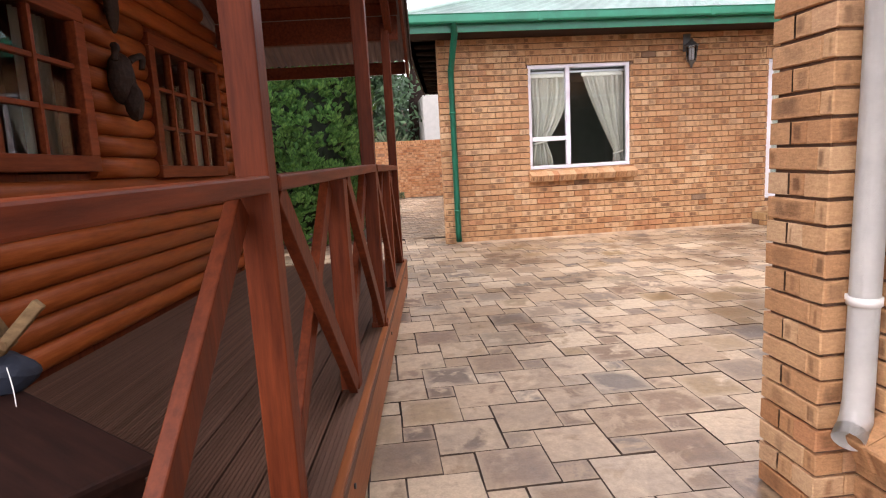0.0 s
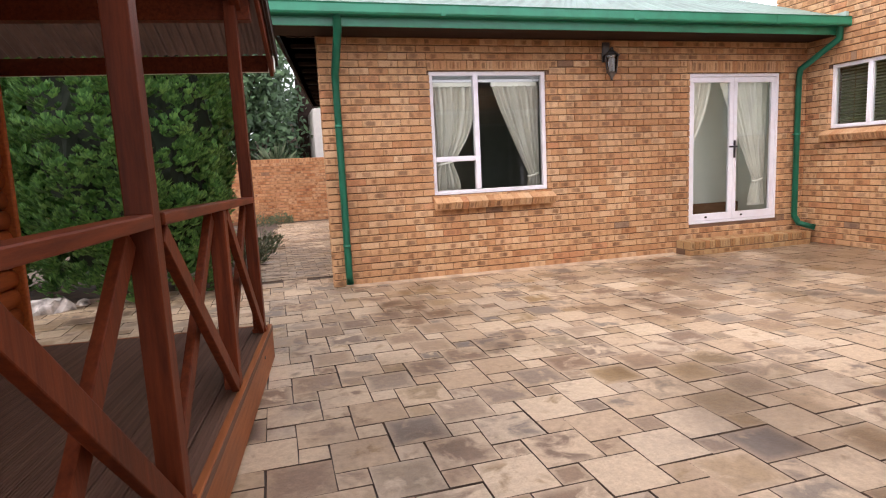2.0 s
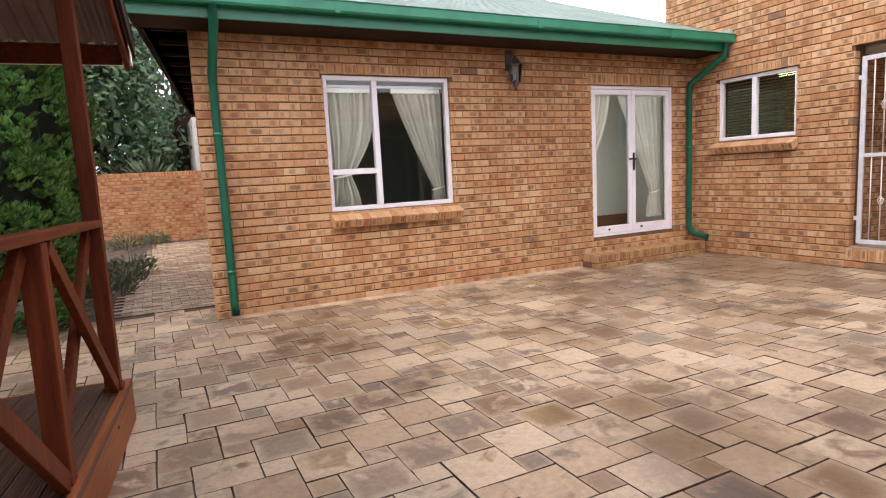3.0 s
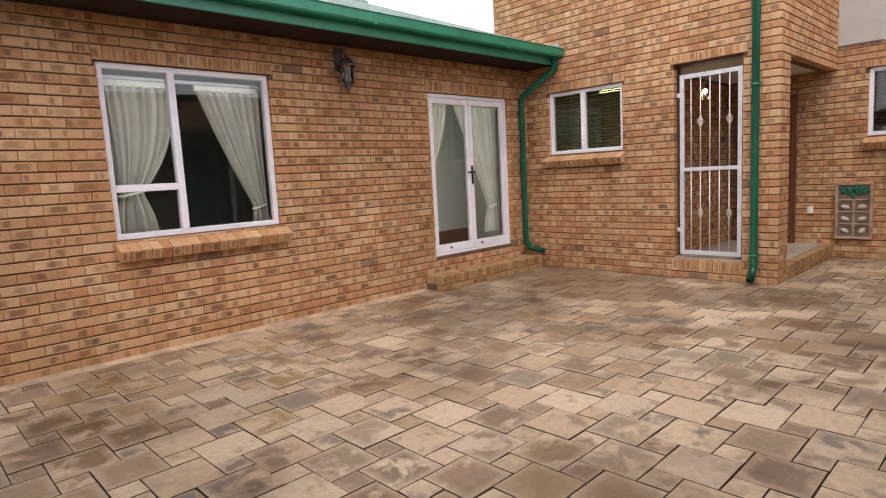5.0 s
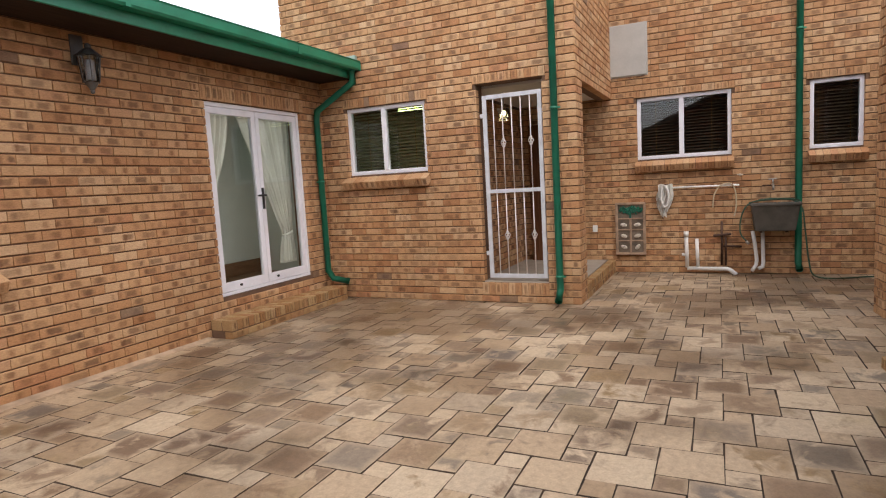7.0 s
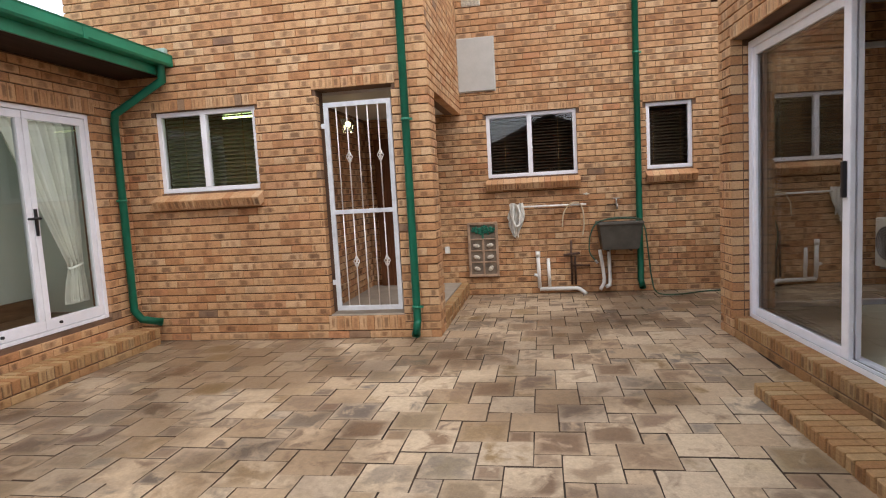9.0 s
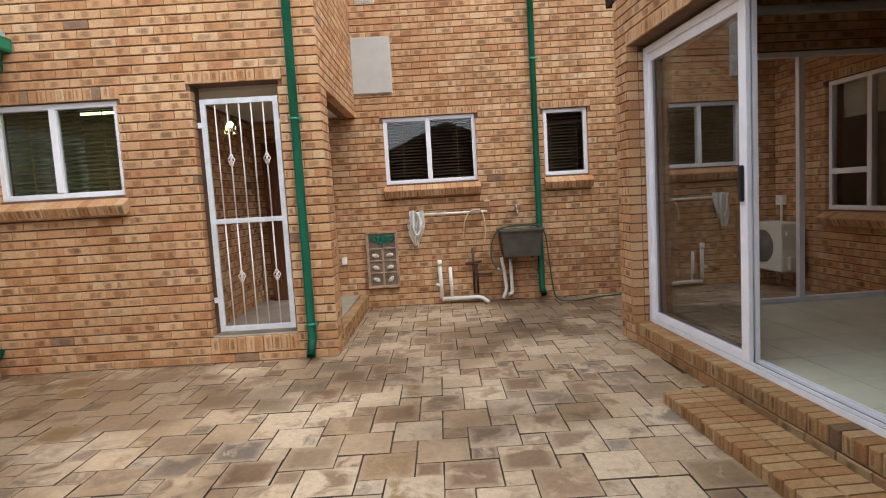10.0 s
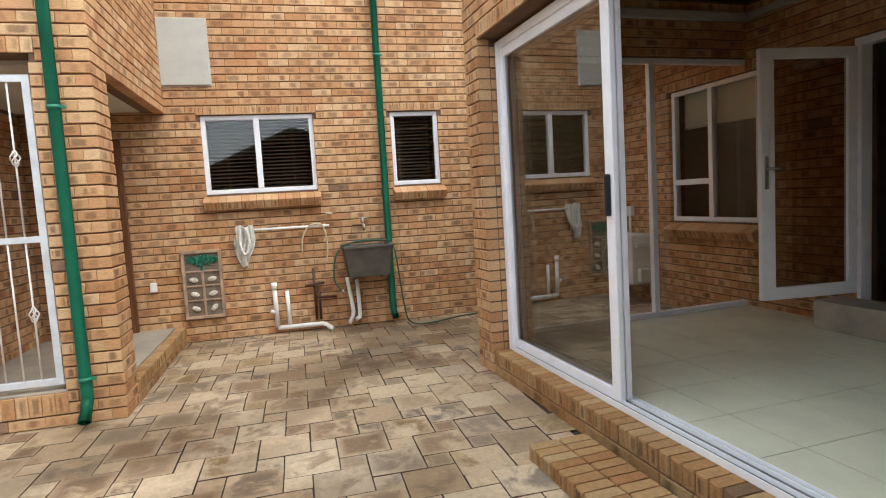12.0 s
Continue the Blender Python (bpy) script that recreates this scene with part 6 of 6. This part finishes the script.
def conifer(at, height, radius, seed, label, clumps=2900):
    """A dense upright conifer: a trunk, and a crown of many upturned sprays."""
    tree = thing("conifer", at, label, "tree", "garden conifers")
    r = random.Random(seed)
    bm = bmesh.new()
    tube(bm, [(0, 0, -0.05), (0.03, 0, height * 0.4), (0, 0.02, height * 0.9)], 0.09, 10)
    part("trunk", bm, BARK, tree)
    girth = lambda t: radius * (0.80 + 0.25 * math.sin(min(1, t * 2.2) * math.pi / 2)) * (1 - max(0, t - 0.45) ** 1.7 * 2.4)
    bumpy = lambda a, t: 1 + 0.12 * noise.noise(Vector((math.cos(a) * 1.9 + seed, math.sin(a) * 1.9, t * 7))) + 0.13 * noise.noise(Vector((math.cos(a) * 5.5, math.sin(a) * 5.5 + seed, t * 24)))
    verts, faces = [], []
    for _ in range(clumps):
        t, a = r.random() ** 0.9, r.uniform(0, math.tau)
        rr = max(0.05, girth(t)) * bumpy(a, t) * r.uniform(0.86, 0.97)
        heart = Vector((rr * math.cos(a), rr * math.sin(a), 0.02 + t * height))
        out = Vector((math.cos(a), math.sin(a), 0.35)).normalized()
        cross = Vector((-math.sin(a), math.cos(a), 0))
        rise = out.cross(cross)
        round_by = r.uniform(0.08, 0.15)
        # a rounded clump of small upturned fans
        for _ in range(9):
            g, e = r.uniform(0, math.tau), r.uniform(0.0, 1.25)
            face = out * math.cos(e) + (cross * math.cos(g) + rise * math.sin(g)) * math.sin(e)
            lean = (face * 0.9 + Vector((0, 0, 0.9))).normalized()
            side = lean.cross(face)
            side = side.normalized() if side.length > 0.05 else cross
            up = side.cross(lean)
            c = heart + face * round_by
            size = r.uniform(0.075, 0.115)
            for k in range(6):
                f = (k - 2.5) / 2.5
                d = (lean + side * f * 0.75 + face * r.uniform(0.0, 0.3)).normalized()
                blade(verts, faces, c, c + d * size * (1.05 - 0.3 * f * f) * r.uniform(0.85, 1.1), side, size * 0.17, face)
    ob = new("crown", mesh_from("crown", verts, faces, LEAF))
    ob.parent = tree
    tagged(ob, "bright green upturned sprays", kind="stuff")
    # a filler shell, coloured dark so the gaps between sprays look shaded
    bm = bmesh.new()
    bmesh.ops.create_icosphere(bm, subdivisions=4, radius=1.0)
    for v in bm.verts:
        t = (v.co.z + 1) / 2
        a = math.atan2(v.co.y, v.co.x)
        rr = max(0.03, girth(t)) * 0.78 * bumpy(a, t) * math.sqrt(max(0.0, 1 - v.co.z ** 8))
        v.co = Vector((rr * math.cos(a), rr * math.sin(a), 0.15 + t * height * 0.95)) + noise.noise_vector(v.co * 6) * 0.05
    part("crown_filler", bm, INNER, tree)
    return tree


def broadleaf(at, height, spread, seed, label, leaves=11000, mat=None, leaf=0.26, low=0.3):
    """A loose tree: forked trunk and limbs, leaves in uneven clumps with gaps."""
    tree = thing("tree", at, label, "tree", "background trees")
    r = random.Random(seed)
    bm = bmesh.new()
    tube(bm, [(0, 0, -0.05), (0.05, 0.05, height * 0.3), (0.1, 0, height * 0.5)], 0.11, 8)
    part("trunk", bm, BARK, tree)
    ends = []
    for k in range(26):
        a = k * 2.4 + r.uniform(-0.4, 0.4)
        z = height * r.uniform(low, 0.97)
        rr = spread * r.uniform(0.35, 1.0) * math.sqrt(max(0.1, 1 - ((z / height - 0.6) / 0.55) ** 2))
        e = Vector((rr * math.cos(a), rr * math.sin(a), z))
        ends.append(e)
        bm = bmesh.new()
        tube(bm, smooth_path([(0.06, 0.02, height * 0.3 + k * 0.02), (e.x * 0.5, e.y * 0.5, z * 0.8), e], 3), 0.03, 6)
        part("limb", bm, BARK, tree)
    verts, faces = [], []
    for _ in range(leaves):
        e = r.choice(ends)
        c = e + Vector((r.gauss(0, 0.24 * spread), r.gauss(0, 0.24 * spread), r.gauss(0, 0.09 * height)))
        c.z = max(0.3, c.z)
        d = Vector((r.uniform(-1, 1), r.uniform(-1, 1), r.uniform(-1.1, 0.4))).normalized()
        s = d.orthogonal().normalized()
        k = len(verts)
        l = leaf * r.uniform(0.6, 1.3)
        verts += [c, c + d * l * 0.5 + s * l * 0.28, c + d * l, c + d * l * 0.5 - s * l * 0.28]
        faces += [(k, k + 1, k + 2, k + 3)]
    ob = new("crown", mesh_from("crown", verts, faces, mat or FARLEAF))
    ob.parent = tree
    tagged(ob, "loose grey-green leaves", kind="stuff")
    return tree


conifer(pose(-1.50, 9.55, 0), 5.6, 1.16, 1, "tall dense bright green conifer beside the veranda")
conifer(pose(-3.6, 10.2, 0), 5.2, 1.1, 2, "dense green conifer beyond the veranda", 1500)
broadleaf(pose(-0.9, 22.5, 0), 6.8, 2.0, 3, "loose grey-green tree behind the garden wall")
broadleaf(pose(-4.6, 23.5, 0), 7.5, 2.6, 4, "large loose green tree behind the garden wall")
broadleaf(pose(1.3, 27.0, 0), 4.6, 1.6, 5, "small pale green tree beyond the wall", 5000)
for k, (x, y, s) in enumerate(((0.10, 10.9, 0.32), (0.22, 11.8, 0.36), (0.35, 12.9, 0.34), (0.1, 17.6, 0.4), (0.75, 18.4, 0.3))):
    sh_ = thing("shrub", pose(x - 0.42, y, 0), "low grey-green shrub along the path edge", "shrub", "path shrubs")
    r = random.Random(40 + k)
    verts, faces = [], []
    for _ in range(420):
        a, rr, z = r.uniform(0, math.tau), s * r.random() ** 0.5, r.random()
        c = Vector((rr * math.cos(a), rr * math.sin(a), z * s * 1.1 * (1 - 0.5 * rr / s)))
        d = Vector((math.cos(a) * 0.6, math.sin(a) * 0.6, r.uniform(0.3, 1))).normalized()
        spindle(verts, faces, c, c + d * r.uniform(0.06, 0.12), d.orthogonal().normalized(), 0.012, d.cross(d.orthogonal()).normalized())
    ob = new("foliage", mesh_from("foliage", verts, faces, SHRUB))
    ob.parent = sh_
    bm = bmesh.new()
    tube(bm, [(0, 0, -0.02), (0.02, 0.01, s * 0.6)], 0.012, 6)
    part("stem", bm, BARK, sh_)
RUBBLE = plain("broken_plaster", (0.50, 0.46, 0.42), 0.9, vary=0.35, scale=9, relief=0.5)
r = random.Random(91)
for x, y, size, turn in ((-2.30, 8.70, 0.20, 15), (-2.62, 8.86, 0.11, 60), (-2.02, 8.98, 0.09, 110)):
    rock = thing("rubble_stone", pose(x, y, 0, 0, 0, turn), "pale broken rubble stone lying under the conifer", "stone", "rubble stones")
    bm = bmesh.new()
    bmesh.ops.create_icosphere(bm, subdivisions=3, radius=1.0, matrix=Matrix.Diagonal((size * 1.3, size * 0.8, size * 0.75, 1)))
    for v in bm.verts:
        v.co += noise.noise_vector(v.co * 9 + Vector((turn, 0, 0))) * size * 0.35
        v.co.z = max(-0.01, round(v.co.z / 0.05) * 0.02 + v.co.z * 0.6)
    part("stone", bm, RUBBLE, rock)
for x, y in ((-0.80, 10.3), (-0.55, 10.7)):
    tuft = thing("grass_tuft", pose(x, y, 0), "pale upright grass tuft beside the conifer", "grass", "grass tufts")
    verts, faces = [], []
    for k in range(70):
        a, out = r.uniform(0, math.tau), r.uniform(0.05, 0.45)
        d = Vector((math.cos(a) * out, math.sin(a) * out, 1)).normalized()
        b = Vector((math.cos(a), math.sin(a), 0)) * r.uniform(0, 0.07)
        spindle(verts, faces, b, b + d * r.uniform(0.3, 0.62), d.orthogonal().normalized(), 0.006, d.cross(d.orthogonal()).normalized())
    ob = new("blades", mesh_from("blades", verts, faces, GRASS))
    ob.parent = tuft
    tagged(ob, kind="stuff")
agave = thing("spiky_plant", pose(0.35, 20.2, 0), "pale spiky plant showing over the wall", "plant")
verts, faces = [], []
r = random.Random(77)
for k in range(60):
    a, e = r.uniform(0, math.tau), r.uniform(0.2, 1.35)
    d = Vector((math.cos(a) * math.cos(e), math.sin(a) * math.cos(e), math.sin(e)))
    b = Vector((0, 0, 1.5))
    spindle(verts, faces, b, b + d * r.uniform(0.6, 1.0), d.orthogonal().normalized(), 0.035, d.cross(d.orthogonal()).normalized())
ob = new("leaves", mesh_from("leaves", verts, faces, SHRUB))
ob.parent = agave
bm = bmesh.new()
tube(bm, [(0, 0, -0.02), (0, 0, 1.55)], 0.08, 8)
part("stem", bm, BARK, agave)

brick_wall("garden_wall", pose(-8.0, 19.0, 0), 13.0, 1.80, lintels=[(0.0, 13.0, 1.71, 1.83)], focus=(8.4, 1.0), count=150, label="orange brick garden wall with brick coping")
brick_wall("garden_wall_west", pose(-8.0, 4.0, 0, 0, 0, 90), 15.0, 1.80, count=0, label="orange brick garden side wall")
nb_house = thing("neighbour_house", pose(1.55, 20.2, 0), "grey-beige plastered neighbouring house behind the wall", "house", kind="structure")
bm = bmesh.new()
box(bm, 0, 0, 0, 5.5, 5, 3.35, 0.01)
part("wall", bm, PANELGREY, nb_house)
bm = bmesh.new()
bar(bm, (-0.35, 2.5, 3.42), (5.9, 2.5, 3.42), 0.14, 5.8, 0.02)
part("roof", bm, DARKWOOD, nb_house)
th = thing("thatched_roof", pose(-0.1, 24.5, 0), "grey thatched roof of a far outbuilding", "outbuilding", kind="structure")
bm = bmesh.new()
a = [bm.verts.new(p) for p in ((-1.2, 0, 2.0), (1.4, 0, 2.0), (1.4, 2.4, 2.0), (-1.2, 2.4, 2.0))]
b = [bm.verts.new(p) for p in ((0.8, 1.2, 3.4), (1.2, 1.2, 3.4))]
for q in ((a[0], a[1], b[1], b[0]), (a[1], a[2], b[1]), (a[2], a[3], b[0], b[1]), (a[3], a[0], b[0]), (a[3], a[2], a[1], a[0])):
    bm.faces.new(q)
part("thatch", bm, THATCH, th)
bm = bmesh.new()
box(bm, -0.9, 0.3, 0, 1.1, 2.1, 1.99)
part("wall", bm, DARKROOM, th)

# sandy mortar edging along the foot of the curtained house
FILLET = plain("sandy_mortar", (0.46, 0.335, 0.225), 0.9, vary=0.2, scale=4, relief=0.4, source="World", fine=120)
bm = bmesh.new()
n_seg = 60
rows = []
for k in range(n_seg + 1):
    x = 0.95 + (5.6 - 0.95) * k / n_seg
    w = 0.10 + 0.025 * noise.noise(Vector((x * 2.3, 1.7, 0))) + 0.012 * noise.noise(Vector((x * 9, 4.1, 0)))
    rows.append([bm.verts.new(p) for p in ((x, YA - w, -0.02), (x, YA - w, 0.002), (x, YA - w + 0.03, 0.010), (x, YA - 0.002, 0.018))])
for a, b in zip(rows, rows[1:]):
    for k in range(3):
        bm.faces.new((a[k], b[k], b[k + 1], a[k + 1])).smooth = k == 2
solid("mortar_edging", bm, FILLET, pose(0, 0, 0), "sandy mortar fillet between paving and house wall", "edging", kind="structure")

# paving
bm = bmesh.new()
box(bm, -3.2, -3.5, -0.044, XC, 8.42, -0.013)
box(bm, -3.2, 8.43, -0.044, 1.9, 18.9, -0.013)
pavement = solid("pavement", bm, GRIT, pose(0, 0, 0), "buff and grey cast-stone pavers with dark joints", "paving", kind="structure")

# ---- bricks and pavers, laid last ----
for pieces, wall, focus, count in wall_jobs:
    lay("brick", pieces, wall, focus, count, GARDENBRICK if wall.name.startswith("garden") else BRICK, 0.004, "tan and orange face bricks with scorched middles")


def paver_mesh(s, variant, t=None):
    t = t or s
    key = ("paver", s, t, variant)
    if key not in piece_cache:
        r = random.Random(variant + 11)
        bm = bmesh.new()
        v = [(0, 0), (s, 0), (s, t), (0, t)]
        v = [(x + r.uniform(-0.0035, 0.003), y + r.uniform(-0.0035, 0.003)) for x, y in v]
        c = 0.002
        inner = [(x + (c if x < s / 2 else -c), y + (c if y < t / 2 else -c)) for x, y in v]
        low = [bm.verts.new((x, y, -0.03)) for x, y in v]
        mid = [bm.verts.new((x, y, -0.004)) for x, y in v]
        top = [bm.verts.new((x, y, r.uniform(-0.0015, 0.0015))) for x, y in inner]
        for a, b in ((low, mid), (mid, top)):
            for k in range(4):
                bm.faces.new((a[k], a[(k + 1) % 4], b[(k + 1) % 4], b[k]))
        bm.faces.new(top)
        me = mesh_of("paver", bm, PAVER)
        me.materials.append(GRIT)
        for f in me.polygons:
            f.material_index = 0 if f.normal.z > 0.9 else 1
        uv = me.uv_layers.new(name="UVMap")
        uv.data.foreach_set("uv", [c for loop in me.loops for c in (me.vertices[loop.vertex_index].co.x / s, me.vertices[loop.vertex_index].co.y / t)])
        piece_cache[key] = me
    return piece_cache[key]


BIG, SMALL, GAP = 0.31, 0.155, 0.0046
spots = []
for i in range(-60, 80):
    for j in range(-60, 80):
        x, y = 0.54 + i * BIG + j * SMALL, 4.47 + i * SMALL - j * BIG
        for px, py, s in ((x, y, BIG), (x + BIG, y, SMALL)):
            inside = -3.1 < px < XC and -3.4 < py < 8.42 or -3.1 < px < 1.75 and 8.0 < py < 9.0
            walls = px > XB and py > 4.98 or px > 1.47 and py + s < 2.19 and px + s < 8.04 or px > 0.84 + 0.12 * (py - 8.4) and py > 8.44
            if inside and not walls:
                spots.append((px, py, s, s))
# the side path is laid with small brick pavers in running bond
for j in range(84):
    for i in range(-8, 10):
        px, py = i * 0.212 + (0.106 if j % 2 else 0), 9.3 + j * 0.111
        if -0.30 + 0.05 * (py - 9) < px < 0.84 + 0.12 * (py - 8.4):
            spots.append((px, py, 0.212, 0.111))
spots.sort(key=lambda p: (p[0] - 2.6) ** 2 + (p[1] - 4.6) ** 2)
r = random.Random(5)
for px, py, s, t in spots[:300]:
    ob = new("paver", paver_mesh(s - GAP, r.randrange(6), t - GAP))
    ob.parent = pavement
    ob.location = (px + GAP / 2, py + GAP / 2, r.uniform(-0.003, 0.002))
verts, faces, uvs = [], [], []
for px, py, s, t in spots[300:]:
    me = paver_mesh(s - GAP, r.randrange(6), t - GAP)
    base, dz = len(verts), r.uniform(-0.003, 0.002)
    verts += [(px + GAP / 2 + v.co.x, py + GAP / 2 + v.co.y, v.co.z + dz) for v in me.vertices]
    faces += [tuple(base + k for k in f.vertices) for f in me.polygons]
    uvs += [c for f in me.polygons for k in f.vertices for c in (me.vertices[k].co.x / (s - GAP), me.vertices[k].co.y / (t - GAP))]
me = bpy.data.meshes.new("far_pavers")
me.from_pydata(verts, [], faces)
me.uv_layers.new(name="UVMap").data.foreach_set("uv", uvs)
me.materials.append(PAVER)
me.materials.append(GRIT)
me.polygons.foreach_set("material_index", [0 if f.normal.z > 0.9 else 1 for f in me.polygons])
ob = new("far_pavers", me)
ob.parent = pavement
tagged(ob, "buff and grey cast-stone pavers", kind="stuff")
